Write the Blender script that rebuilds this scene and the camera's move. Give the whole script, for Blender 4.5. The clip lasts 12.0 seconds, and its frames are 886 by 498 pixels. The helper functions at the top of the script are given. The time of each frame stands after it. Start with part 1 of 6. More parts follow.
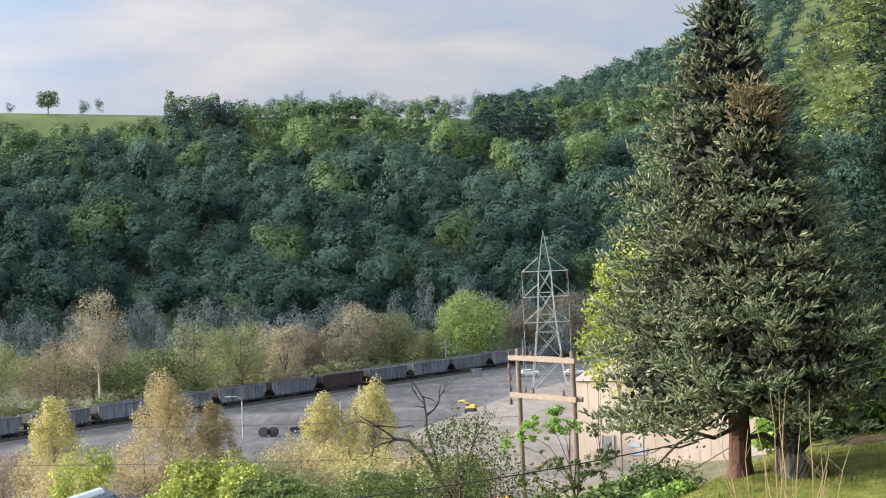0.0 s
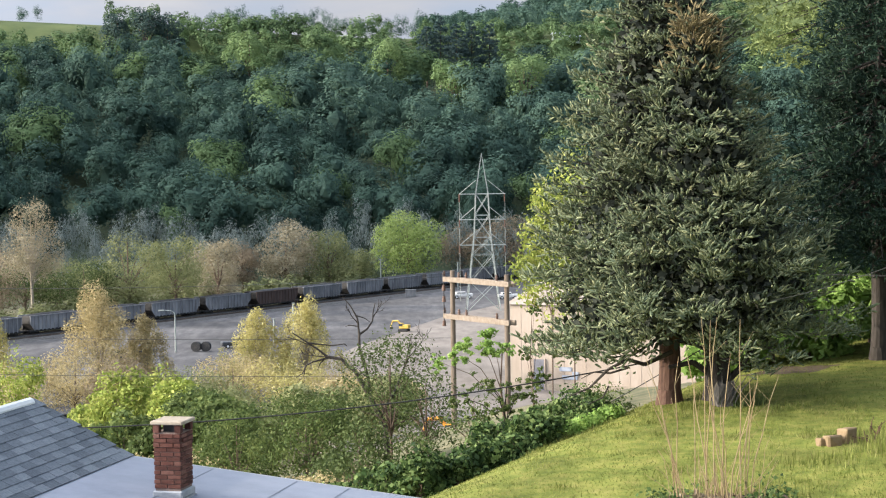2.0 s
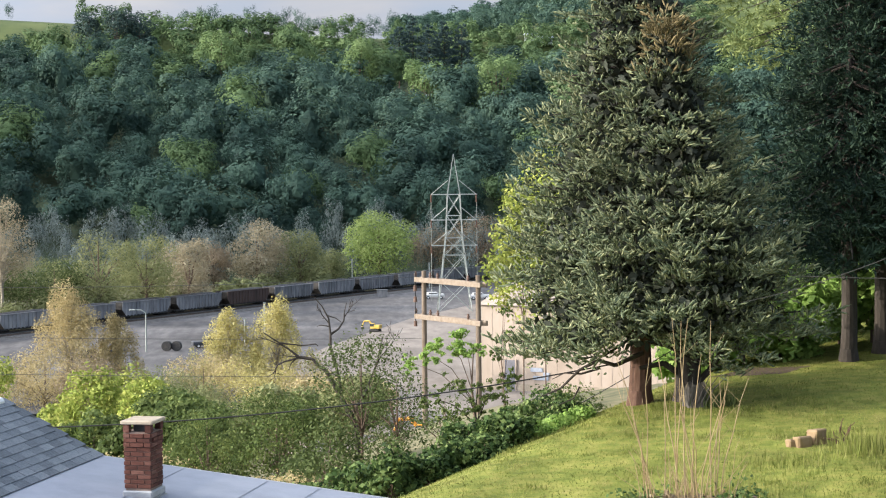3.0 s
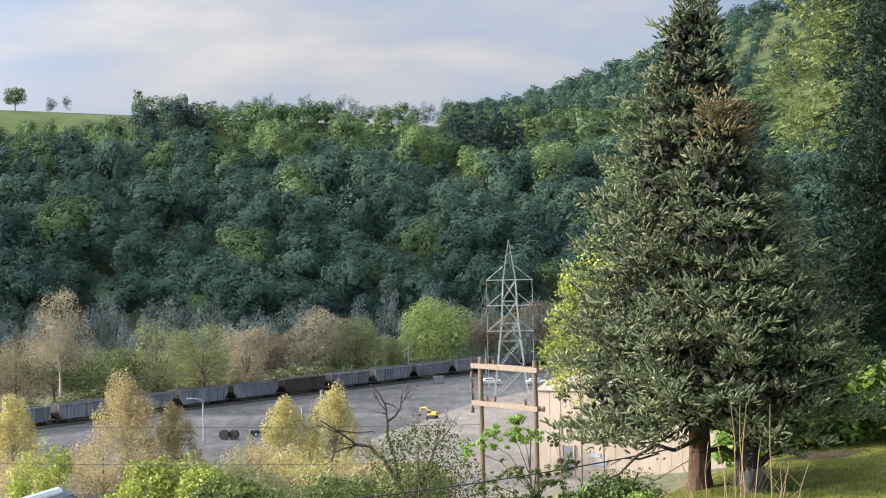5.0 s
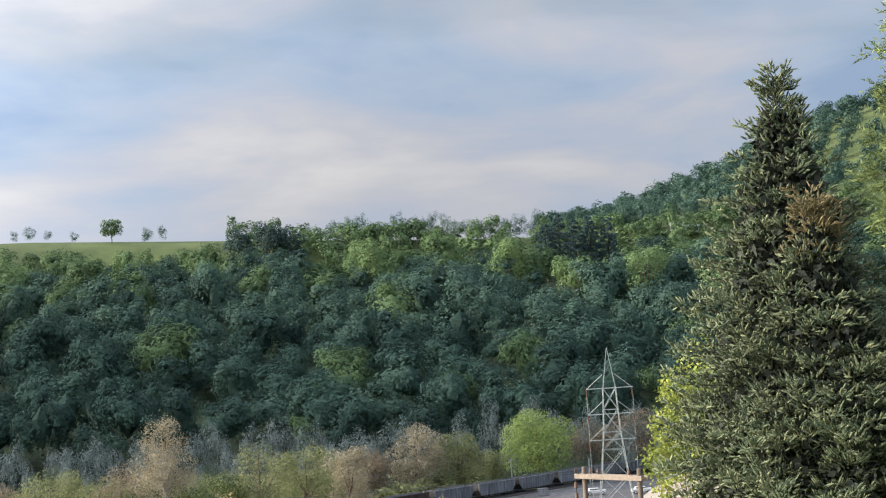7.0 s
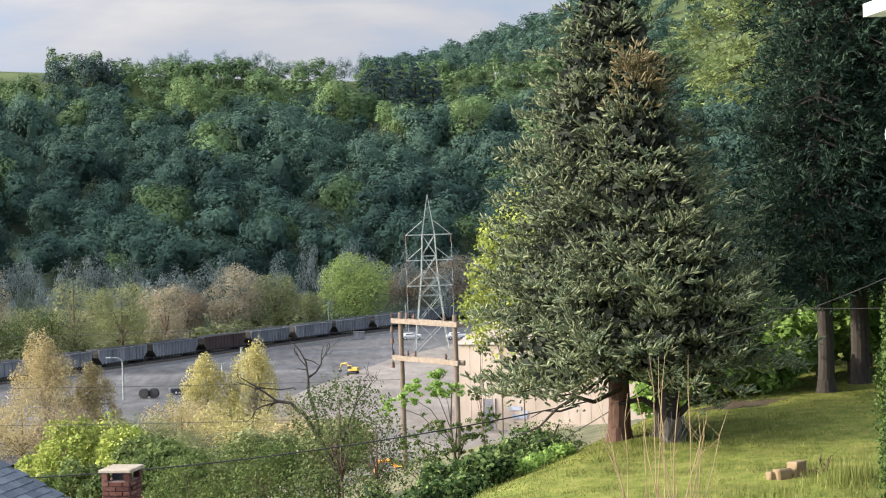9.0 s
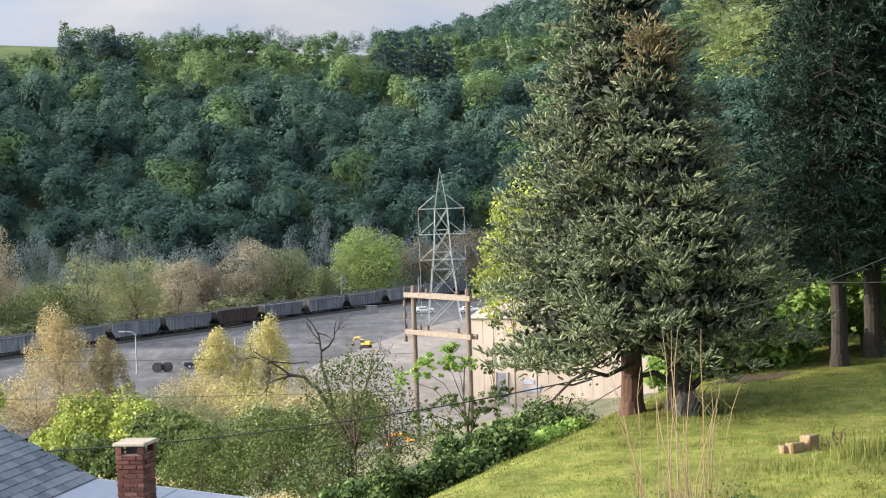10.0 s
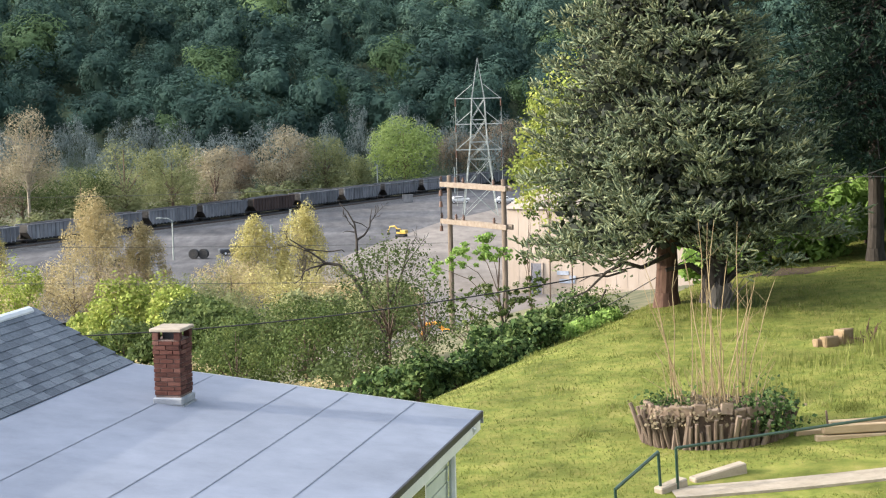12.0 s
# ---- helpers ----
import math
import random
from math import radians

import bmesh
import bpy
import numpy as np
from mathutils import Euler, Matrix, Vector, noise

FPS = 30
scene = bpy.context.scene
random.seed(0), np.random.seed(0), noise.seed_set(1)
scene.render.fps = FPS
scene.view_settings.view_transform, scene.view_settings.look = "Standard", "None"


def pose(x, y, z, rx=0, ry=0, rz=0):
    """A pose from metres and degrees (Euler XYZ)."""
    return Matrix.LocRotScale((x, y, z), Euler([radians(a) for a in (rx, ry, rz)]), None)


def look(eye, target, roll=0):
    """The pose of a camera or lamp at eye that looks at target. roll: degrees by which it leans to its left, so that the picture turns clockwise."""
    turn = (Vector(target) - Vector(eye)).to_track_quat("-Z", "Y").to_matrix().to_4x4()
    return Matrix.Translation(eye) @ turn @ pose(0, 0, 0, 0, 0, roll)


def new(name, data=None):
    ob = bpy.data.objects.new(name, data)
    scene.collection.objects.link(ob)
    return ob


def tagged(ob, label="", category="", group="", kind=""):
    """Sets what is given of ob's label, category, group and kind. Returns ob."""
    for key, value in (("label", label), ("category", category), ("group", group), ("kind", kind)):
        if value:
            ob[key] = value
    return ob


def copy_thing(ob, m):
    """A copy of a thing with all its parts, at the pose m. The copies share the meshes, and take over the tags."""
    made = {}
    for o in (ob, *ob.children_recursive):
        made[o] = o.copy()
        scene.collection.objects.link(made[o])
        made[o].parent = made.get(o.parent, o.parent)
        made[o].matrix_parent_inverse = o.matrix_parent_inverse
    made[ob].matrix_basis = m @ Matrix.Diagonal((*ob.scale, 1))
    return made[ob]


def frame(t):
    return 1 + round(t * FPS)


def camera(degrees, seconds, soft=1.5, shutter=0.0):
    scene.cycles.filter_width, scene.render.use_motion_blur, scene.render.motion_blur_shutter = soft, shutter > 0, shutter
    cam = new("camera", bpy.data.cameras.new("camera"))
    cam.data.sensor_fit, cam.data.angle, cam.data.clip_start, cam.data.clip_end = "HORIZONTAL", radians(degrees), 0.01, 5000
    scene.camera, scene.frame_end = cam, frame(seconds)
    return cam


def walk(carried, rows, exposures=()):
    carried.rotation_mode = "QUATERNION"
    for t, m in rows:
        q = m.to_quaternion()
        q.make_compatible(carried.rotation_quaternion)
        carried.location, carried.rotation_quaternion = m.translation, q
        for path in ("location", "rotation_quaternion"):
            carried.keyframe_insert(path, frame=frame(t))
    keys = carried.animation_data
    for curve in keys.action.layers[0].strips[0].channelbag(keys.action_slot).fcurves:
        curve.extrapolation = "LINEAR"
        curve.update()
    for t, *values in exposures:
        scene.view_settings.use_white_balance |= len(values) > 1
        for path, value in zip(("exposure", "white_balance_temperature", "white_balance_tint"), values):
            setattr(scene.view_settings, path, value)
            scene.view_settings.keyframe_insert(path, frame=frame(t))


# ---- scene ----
cam = camera(26.5, 12.0, soft=1.15)
EYE = 31.0
ROWS = [
    (0, 89.809, 2.503, -0.415),
    (0.5, 88.602, 1.663, -1.023),
    (1, 87.992, 1.037, -1.434),
    (1.5, 87.577, 0.864, -1.849),
    (2, 87.342, 0.758, -2.295),
    (2.5, 87.257, 0.644, -2.716),
    (2.7, 87.266, 0.610, -2.901),
    (2.9, 87.295, 0.545, -3.071),
    (3.1, 87.415, 0.450, -3.221),
    (3.3, 87.606, 0.345, -3.336),
    (3.5, 87.852, 0.252, -3.399),
    (3.7, 88.135, 0.190, -3.393),
    (3.9, 88.437, 0.183, -3.301),
    (4.1, 88.740, 0.249, -3.107),
    (4.3, 89.028, 0.411, -2.794),
    (4.5, 89.237, 0.581, -2.476),
    (5, 89.985, 1.168, -1.470),
    (5.5, 90.912, 2.006, -0.197),
    (6, 92.183, 2.967, 0.872),
    (6.5, 93.194, 3.484, 1.459),
    (6.7, 93.432, 3.615, 1.545),
    (6.9, 93.583, 3.718, 1.575),
    (7.1, 93.467, 3.717, 1.399),
    (7.3, 93.136, 3.629, 1.050),
    (7.5, 92.645, 3.472, 0.563),
    (7.7, 92.048, 3.263, -0.030),
    (7.9, 91.400, 3.022, -0.692),
    (8.1, 90.754, 2.764, -1.391),
    (8.3, 90.164, 2.509, -2.093),
    (8.5, 89.620, 2.260, -2.784),
    (9, 88.554, 1.802, -3.945),
    (9.5, 88.093, 1.668, -4.165),
    (10, 87.773, 1.842, -3.558),
    (10.5, 87.133, 2.086, -2.683),
    (11, 85.944, 2.103, -2.131),
    (11.5, 84.861, 1.793, -1.982),
    (12, 84.449, 1.294, -2.426),
]
walk(cam, [(t, pose(0, 0, EYE, rx, ry, rz)) for t, rx, ry, rz in ROWS], exposures=[(0.0, 0.60, 5800, 9), (1.5, 0.64, 5800, 9), (2.7, 0.65, 5800, 9), (4.5, 0.61, 5800, 9), (5.5, 0.57, 5800, 9), (6.5, 0.43, 5800, 9), (7.5, 0.46, 5800, 9), (8.5, 0.54, 5800, 9), (9.5, 0.70, 5800, 9), (12.0, 0.65, 5800, 9)])

# ---- world and sun ----
SUN_WAY = Vector((-0.998, -0.03, 0.0)).normalized()
SUN_EL = radians(17)
world = bpy.data.worlds.new("world")
scene.world = world
world.use_nodes = True
wn, wl = world.node_tree.nodes, world.node_tree.links
wn.clear()


def wnode(kind, **kw):
    n = wn.new(kind)
    for k, v in kw.items():
        n.inputs[k].default_value = v
    return n


sky = wn.new("ShaderNodeTexSky")
sky.sky_type = "NISHITA"
sky.sun_disc = False
sky.sun_elevation = SUN_EL
sky.sun_rotation = math.atan2(SUN_WAY.x, SUN_WAY.y)
sky.air_density, sky.dust_density, sky.ozone_density = 1.0, 1.6, 1.0
sky_gain = wnode("ShaderNodeVectorMath")
sky_gain.operation = "SCALE"
sky_gain.inputs["Scale"].default_value = 0.115
wl.new(sky.outputs[0], sky_gain.inputs[0])
coord = wn.new("ShaderNodeTexCoord")
split = wn.new("ShaderNodeSeparateXYZ")
wl.new(coord.outputs["Generated"], split.inputs[0])


def wmath(op, a, b=None, clamp=False):
    n = wn.new("ShaderNodeMath")
    n.operation, n.use_clamp = op, clamp
    for i, v in enumerate((a, b)):
        if v is None:
            continue
        if isinstance(v, (int, float)):
            n.inputs[i].default_value = v
        else:
            wl.new(v, n.inputs[i])
    return n.outputs[0]


# cloud layer seen in perspective: the way divided by its height
lift = wmath("ADD", wmath("MAXIMUM", split.outputs[2], 0.0), 0.2)
flat = wn.new("ShaderNodeCombineXYZ")
wl.new(wmath("DIVIDE", split.outputs[0], lift), flat.inputs[0])
wl.new(wmath("DIVIDE", split.outputs[1], lift), flat.inputs[1])
big = wnode("ShaderNodeTexNoise", Scale=0.9, Detail=7.0, Roughness=0.5, Distortion=0.25)
wl.new(flat.outputs[0], big.inputs["Vector"])
shift = wn.new("ShaderNodeMapping")
shift.inputs["Location"].default_value = (7.3, 2.2, 1.0)
wl.new(flat.outputs[0], shift.inputs[0])
fine = wnode("ShaderNodeTexNoise", Scale=1.7, Detail=8.0, Roughness=0.52, Distortion=0.3)
wl.new(shift.outputs[0], fine.inputs["Vector"])


def ramp(src, stops):
    r = wn.new("ShaderNodeValToRGB")
    wl.new(src, r.inputs[0])
    while len(r.color_ramp.elements) < len(stops):
        r.color_ramp.elements.new(0.5)
    for e, (p, c) in zip(r.color_ramp.elements, stops):
        e.position, e.color = p, (*c, 1)
    return r.outputs[0]


cover = ramp(wmath("ADD", big.outputs[0], wmath("MULTIPLY", wmath("MAXIMUM", wmath("SUBTRACT", 0.2, split.outputs[2]), 0.0), 0.6)), [(0.36, (0.35, 0.35, 0.35)), (0.50, (1, 1, 1))])
tone = ramp(wmath("SUBTRACT", fine.outputs[0], wmath("MULTIPLY", split.outputs[0], 0.34)), [(0.36, (0.38, 0.46, 0.58)), (0.45, (0.48, 0.54, 0.62)), (0.53, (0.56, 0.57, 0.61)), (0.60, (0.64, 0.61, 0.60)), (0.72, (0.80, 0.73, 0.66))])
warm = wn.new("ShaderNodeMix")
warm.data_type = "RGBA"
wl.new(wmath("MULTIPLY", wmath("SUBTRACT", 1.0, wmath("MULTIPLY", split.outputs[2], 8.5), True), 0.8), warm.inputs[0])
wl.new(tone, warm.inputs[6])
warm.inputs[7].default_value = (0.72, 0.675, 0.655, 1)
tone = warm.outputs[2]
mix = wn.new("ShaderNodeMix")
mix.data_type = "RGBA"
wl.new(cover, mix.inputs[0])
wl.new(sky_gain.outputs[0], mix.inputs[6])
wl.new(tone, mix.inputs[7])
# the evening sky brightens towards the sun and overhead
dot = wn.new("ShaderNodeVectorMath")
dot.operation = "DOT_PRODUCT"
wl.new(coord.outputs["Generated"], dot.inputs[0])
dot.inputs[1].default_value = (SUN_WAY.x * 0.94, SUN_WAY.y * 0.94, 0.34)
glow = wmath("MULTIPLY", wmath("POWER", wmath("MAXIMUM", wmath("ADD", dot.outputs["Value"], 0.0), 0.0), 2.2), 5.5)
glow = wmath("ADD", wmath("ADD", glow, wmath("MULTIPLY", wmath("MAXIMUM", split.outputs[2], 0.0), 0.9)), 0.55)
lit = wn.new("ShaderNodeVectorMath")
lit.operation = "SCALE"
wl.new(mix.outputs[2], lit.inputs[0])
wl.new(glow, lit.inputs["Scale"])
bg = wnode("ShaderNodeBackground", Strength=1.0)
wl.new(lit.outputs[0], bg.inputs[0])
out = wn.new("ShaderNodeOutputWorld")
wl.new(bg.outputs[0], out.inputs[0])

sun = new("sun", bpy.data.lights.new("sun", "SUN"))
sun.data.energy, sun.data.angle, sun.data.color = 5.0, radians(0.6), (1.0, 0.83, 0.62)
sun.matrix_world = look((0, 0, 60), Vector((0, 0, 60)) - Vector((SUN_WAY.x * math.cos(SUN_EL), SUN_WAY.y * math.cos(SUN_EL), math.sin(SUN_EL))))

# ---- materials ----


def material(name, stops, scale=1.0, rough=0.85, metal=0.0, bump=0.0, bump_scale=None, island=0.0, per_object=0.0, leaf=0.0, spec=0.3, stretch=(1, 1, 1), big_scale=None, big_amount=0.35, world_space=True, bump_far=0.02):
    """Colour ramp over fine noise, darkened or lightened by a coarse noise, with bump; leaf: share of light that passes through."""
    m = bpy.data.materials.new(name)
    m.use_nodes = True
    n, l = m.node_tree.nodes, m.node_tree.links
    b = n["Principled BSDF"]
    b.inputs["Roughness"].default_value = rough
    b.inputs["Metallic"].default_value = metal
    b.inputs["Specular IOR Level"].default_value = spec
    place = n.new("ShaderNodeNewGeometry").outputs["Position"] if world_space else n.new("ShaderNodeTexCoord").outputs["Object"]
    mp = n.new("ShaderNodeMapping")
    mp.inputs["Scale"].default_value = stretch
    l.new(place, mp.inputs[0])
    fine = n.new("ShaderNodeTexNoise")
    fine.inputs["Scale"].default_value = scale
    fine.inputs["Detail"].default_value = 6
    fine.inputs["Roughness"].default_value = 0.65
    l.new(mp.outputs[0], fine.inputs["Vector"])
    value = fine.outputs[0]

    def math_node(op, a, c):
        k = n.new("ShaderNodeMath")
        k.operation = op
        for i, v in enumerate((a, c)):
            if isinstance(v, (int, float)):
                k.inputs[i].default_value = v
            else:
                l.new(v, k.inputs[i])
        return k.outputs[0]

    if island:
        g = n.new("ShaderNodeNewGeometry")
        value = math_node("ADD", value, math_node("MULTIPLY", math_node("SUBTRACT", g.outputs["Random Per Island"], 0.5), island))
    if per_object:
        o = n.new("ShaderNodeObjectInfo")
        value = math_node("ADD", value, math_node("MULTIPLY", math_node("SUBTRACT", o.outputs["Random"], 0.5), per_object))
    r = n.new("ShaderNodeValToRGB")
    l.new(value, r.inputs[0])
    while len(r.color_ramp.elements) < len(stops):
        r.color_ramp.elements.new(0.5)
    for e, (p, c) in zip(r.color_ramp.elements, stops):
        e.position, e.color = p, (*c, 1)
    colour = r.outputs[0]
    if big_scale:
        coarse = n.new("ShaderNodeTexNoise")
        coarse.inputs["Scale"].default_value = big_scale
        coarse.inputs["Detail"].default_value = 4
        l.new(place, coarse.inputs["Vector"])
        gain = math_node("ADD", math_node("MULTIPLY", math_node("SUBTRACT", coarse.outputs[0], 0.5), big_amount * 4), 1.0)
        s = n.new("ShaderNodeVectorMath")
        s.operation = "SCALE"
        l.new(colour, s.inputs[0])
        l.new(gain, s.inputs["Scale"])
        colour = s.outputs[0]
    l.new(colour, b.inputs["Base Color"])
    if bump:
        bn = n.new("ShaderNodeBump")
        bn.inputs["Strength"].default_value = min(1.0, bump)
        bn.inputs["Distance"].default_value = bump_far
        if bump_scale:
            t2 = n.new("ShaderNodeTexNoise")
            t2.inputs["Scale"].default_value = bump_scale
            t2.inputs["Detail"].default_value = 5
            l.new(mp.outputs[0], t2.inputs["Vector"])
            l.new(t2.outputs[0], bn.inputs["Height"])
        else:
            l.new(fine.outputs[0], bn.inputs["Height"])
        l.new(bn.outputs[0], b.inputs["Normal"])
    if leaf:
        tr = n.new("ShaderNodeBsdfTranslucent")
        l.new(colour, tr.inputs[0])
        mx = n.new("ShaderNodeMixShader")
        mx.inputs[0].default_value = leaf
        l.new(b.outputs[0], mx.inputs[1])
        l.new(tr.outputs[0], mx.inputs[2])
        l.new(mx.outputs[0], n["Material Output"].inputs[0])
    return m


def foliage(name, dark, mid, light, scale=0.5, leaf=0.3, island=0.3, big_scale=None, big_amount=0.3, per_object=0.0, bump=0.0, bump_scale=None, bump_far=0.02):
    return material(name, [(0.2, dark), (0.5, mid), (0.8, light)], scale=scale, rough=0.75, island=island, leaf=leaf, spec=0.15, big_scale=big_scale, big_amount=big_amount, per_object=per_object, bump=bump, bump_scale=bump_scale, bump_far=bump_far)


M_SPRUCE = foliage("spruce_needles", (0.044, 0.065, 0.047), (0.125, 0.153, 0.086), (0.312, 0.309, 0.166), scale=2.2, leaf=0.1, island=0.3, big_scale=0.5, big_amount=0.3)
M_SPRUCE_BROWN = foliage("browned_needles", (0.070, 0.060, 0.032), (0.160, 0.130, 0.064), (0.280, 0.228, 0.115), scale=3, leaf=0.15)
# near-black fill: the crown's inner shade put into its colour
M_INNER_SHADE = foliage("dark_inner_fill", (0.014, 0.018, 0.014), (0.030, 0.036, 0.026), (0.055, 0.056, 0.040), scale=3, leaf=0.0)
# hemlock in two copies: spruce shade in the first colour, sun in the second
M_HEMLOCK_SHADED = foliage("shaded_hemlock_needles", (0.008, 0.018, 0.014), (0.018, 0.037, 0.024), (0.048, 0.078, 0.046), scale=1.2, leaf=0.15, island=0.5, big_scale=0.3, big_amount=0.3)
M_HEMLOCK_SUNLIT = foliage("sunlit_hemlock_needles", (0.068, 0.099, 0.036), (0.153, 0.194, 0.068), (0.270, 0.315, 0.126), scale=1.2, leaf=0.3, island=0.4, big_scale=0.3)
M_CEDAR = foliage("cedar_sprays", (0.022, 0.041, 0.012), (0.055, 0.090, 0.019), (0.116, 0.158, 0.049), scale=3, leaf=0.25)
M_LEAF_BRIGHT = foliage("bright_spring_leaves", (0.112, 0.159, 0.030), (0.263, 0.317, 0.065), (0.503, 0.487, 0.147), scale=0.8, leaf=0.35, big_scale=0.25, big_amount=0.25)
M_LEAF_GREEN = foliage("green_leaves", (0.031, 0.053, 0.017), (0.085, 0.119, 0.034), (0.191, 0.223, 0.072), scale=0.9, leaf=0.35, big_scale=0.5, big_amount=0.25)
M_LEAF_DARK = foliage("dark_bramble_leaves", (0.014, 0.030, 0.010), (0.058, 0.100, 0.028), (0.190, 0.250, 0.085), scale=1.5, leaf=0.3, island=0.55)
M_LEAF_GREY = foliage("grey_green_leaves", (0.031, 0.046, 0.014), (0.069, 0.095, 0.030), (0.126, 0.157, 0.055), scale=0.9, leaf=0.3)
M_LEAF_HEDGE = foliage("sunlit_hedge_leaves", (0.098, 0.169, 0.039), (0.215, 0.332, 0.078), (0.429, 0.559, 0.169), scale=1.2, leaf=0.4)
M_LEAF_YELLOW = foliage("yellow_young_leaves", (0.240, 0.215, 0.078), (0.440, 0.400, 0.150), (0.690, 0.610, 0.310), scale=0.6, leaf=0.4, island=0.2)
M_LEAF_STRAW = foliage("straw_buds", (0.220, 0.180, 0.090), (0.400, 0.335, 0.170), (0.610, 0.525, 0.300), scale=0.6, leaf=0.4, island=0.2)
M_LEAF_PINK = foliage("reddish_buds", (0.150, 0.116, 0.078), (0.235, 0.190, 0.128), (0.330, 0.280, 0.190), scale=0.5, leaf=0.4, island=0.14)
M_LEAF_TAN = foliage("tan_buds", (0.179, 0.153, 0.099), (0.296, 0.259, 0.167), (0.413, 0.378, 0.276), scale=0.4, leaf=0.25, island=0.14)
M_LEAF_LIME = foliage("lime_spring_leaves", (0.135, 0.193, 0.053), (0.271, 0.344, 0.099), (0.406, 0.466, 0.178), scale=0.3, leaf=0.35)
M_LEAF_OLIVE = foliage("olive_spring_leaves", (0.108, 0.127, 0.053), (0.205, 0.222, 0.097), (0.323, 0.328, 0.163), scale=0.3, leaf=0.3, island=0.14)
M_TWIG_GREY = foliage("grey_twigs", (0.095, 0.120, 0.112), (0.165, 0.195, 0.180), (0.250, 0.285, 0.260), scale=0.3, leaf=0.15)
# teal cast: the distance haze is put into these leaf colours
M_FOREST = foliage("hazy_hillside_leaves", (0.030, 0.061, 0.053), (0.055, 0.099, 0.074), (0.094, 0.142, 0.096), scale=0.05, leaf=0.3, island=0.05, big_scale=0.05, big_amount=0.35)
M_FOREST_LIGHT = foliage("lighter_hillside_leaves", (0.060, 0.106, 0.052), (0.102, 0.158, 0.067), (0.156, 0.214, 0.090), scale=0.05, leaf=0.3, island=0.05, big_scale=0.05, big_amount=0.35)
M_FOREST_BRIGHT = foliage("pale_hillside_leaves", (0.085, 0.141, 0.057), (0.142, 0.210, 0.082), (0.205, 0.276, 0.113), scale=0.1, leaf=0.3, island=0.14)
M_PINE = foliage("pine_needles", (0.033, 0.063, 0.066), (0.068, 0.108, 0.108), (0.114, 0.167, 0.152), scale=0.1, leaf=0.15, island=0.3)
M_PURPLE = foliage("dark_purple_leaves", (0.028, 0.050, 0.046), (0.048, 0.078, 0.066), (0.072, 0.107, 0.088), scale=0.1, leaf=0.15, island=0.1)
M_BARK = material("bark", [(0.3, (0.06, 0.042, 0.03)), (0.55, (0.14, 0.10, 0.075)), (0.8, (0.24, 0.18, 0.14))], scale=9, stretch=(1, 1, 0.25), bump=0.8)
M_BARK_RED = material("reddish_bark", [(0.3, (0.040, 0.021, 0.014)), (0.55, (0.094, 0.052, 0.036)), (0.8, (0.150, 0.094, 0.071))], scale=8, stretch=(1, 1, 0.3), bump=0.9)
M_BARK_DARK = material("dark_bark", [(0.3, (0.02, 0.017, 0.014)), (0.7, (0.06, 0.05, 0.042))], scale=9, stretch=(1, 1, 0.3), bump=0.7)
M_BARK_PALE = material("pale_bark", [(0.3, (0.195, 0.165, 0.120)), (0.7, (0.360, 0.323, 0.255))], scale=3, bump=0.3)
M_CANE = material("dry_canes", [(0.3, (0.180, 0.128, 0.061)), (0.7, (0.333, 0.260, 0.151))], scale=12, stretch=(1, 1, 0.2), bump=0.3)
M_GRASS = material("lawn_grass", [(0.25, (0.066, 0.086, 0.016)), (0.45, (0.132, 0.150, 0.030)), (0.62, (0.188, 0.186, 0.046)), (0.8, (0.240, 0.205, 0.080))], scale=2.2, rough=0.9, bump=0.9, bump_scale=22, big_scale=0.9, big_amount=0.34, spec=0.1)
M_BLADE = foliage("grass_blades", (0.100, 0.122, 0.026), (0.165, 0.190, 0.044), (0.290, 0.270, 0.110), scale=1.5, leaf=0.4, island=0.25, big_scale=0.7, big_amount=0.45)
M_STRAW = foliage("dry_grass", (0.090, 0.068, 0.040), (0.180, 0.145, 0.090), (0.290, 0.245, 0.170), scale=2, leaf=0.2)
M_SOIL = material("woodland_ground", [(0.3, (0.05, 0.055, 0.022)), (0.5, (0.11, 0.105, 0.05)), (0.75, (0.21, 0.18, 0.10))], scale=0.9, bump=0.8, big_scale=0.05, big_amount=0.3)
# ground under the hill's trees: dark green, with their shade put into the colour
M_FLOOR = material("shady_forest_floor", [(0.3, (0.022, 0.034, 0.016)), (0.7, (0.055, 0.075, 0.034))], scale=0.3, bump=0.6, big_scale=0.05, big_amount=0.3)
M_DIRT = material("bare_dirt", [(0.3, (0.050, 0.033, 0.021)), (0.7, (0.105, 0.074, 0.048))], scale=6, bump=0.7)
M_FIELD = material("hill_meadow", [(0.3, (0.042, 0.063, 0.015)), (0.7, (0.084, 0.105, 0.029))], scale=0.08, big_scale=0.01)
M_GRAVEL = material("yard_gravel", [(0.3, (0.046, 0.045, 0.048)), (0.5, (0.077, 0.075, 0.077)), (0.75, (0.128, 0.121, 0.121))], scale=0.3, rough=0.95, bump=0.5, bump_scale=2.0, big_scale=0.035, big_amount=0.5, stretch=(1.6, 0.4, 1))
M_LOT = material("pale_lot", [(0.3, (0.123, 0.107, 0.092)), (0.5, (0.176, 0.154, 0.134)), (0.75, (0.226, 0.201, 0.175))], scale=0.25, rough=0.95, bump=0.3, big_scale=0.04, big_amount=0.35, stretch=(1.6, 0.5, 1))
M_BALLAST = material("ballast", [(0.3, (0.045, 0.043, 0.042)), (0.7, (0.13, 0.125, 0.12))], scale=2.5, rough=0.95, bump=0.8)
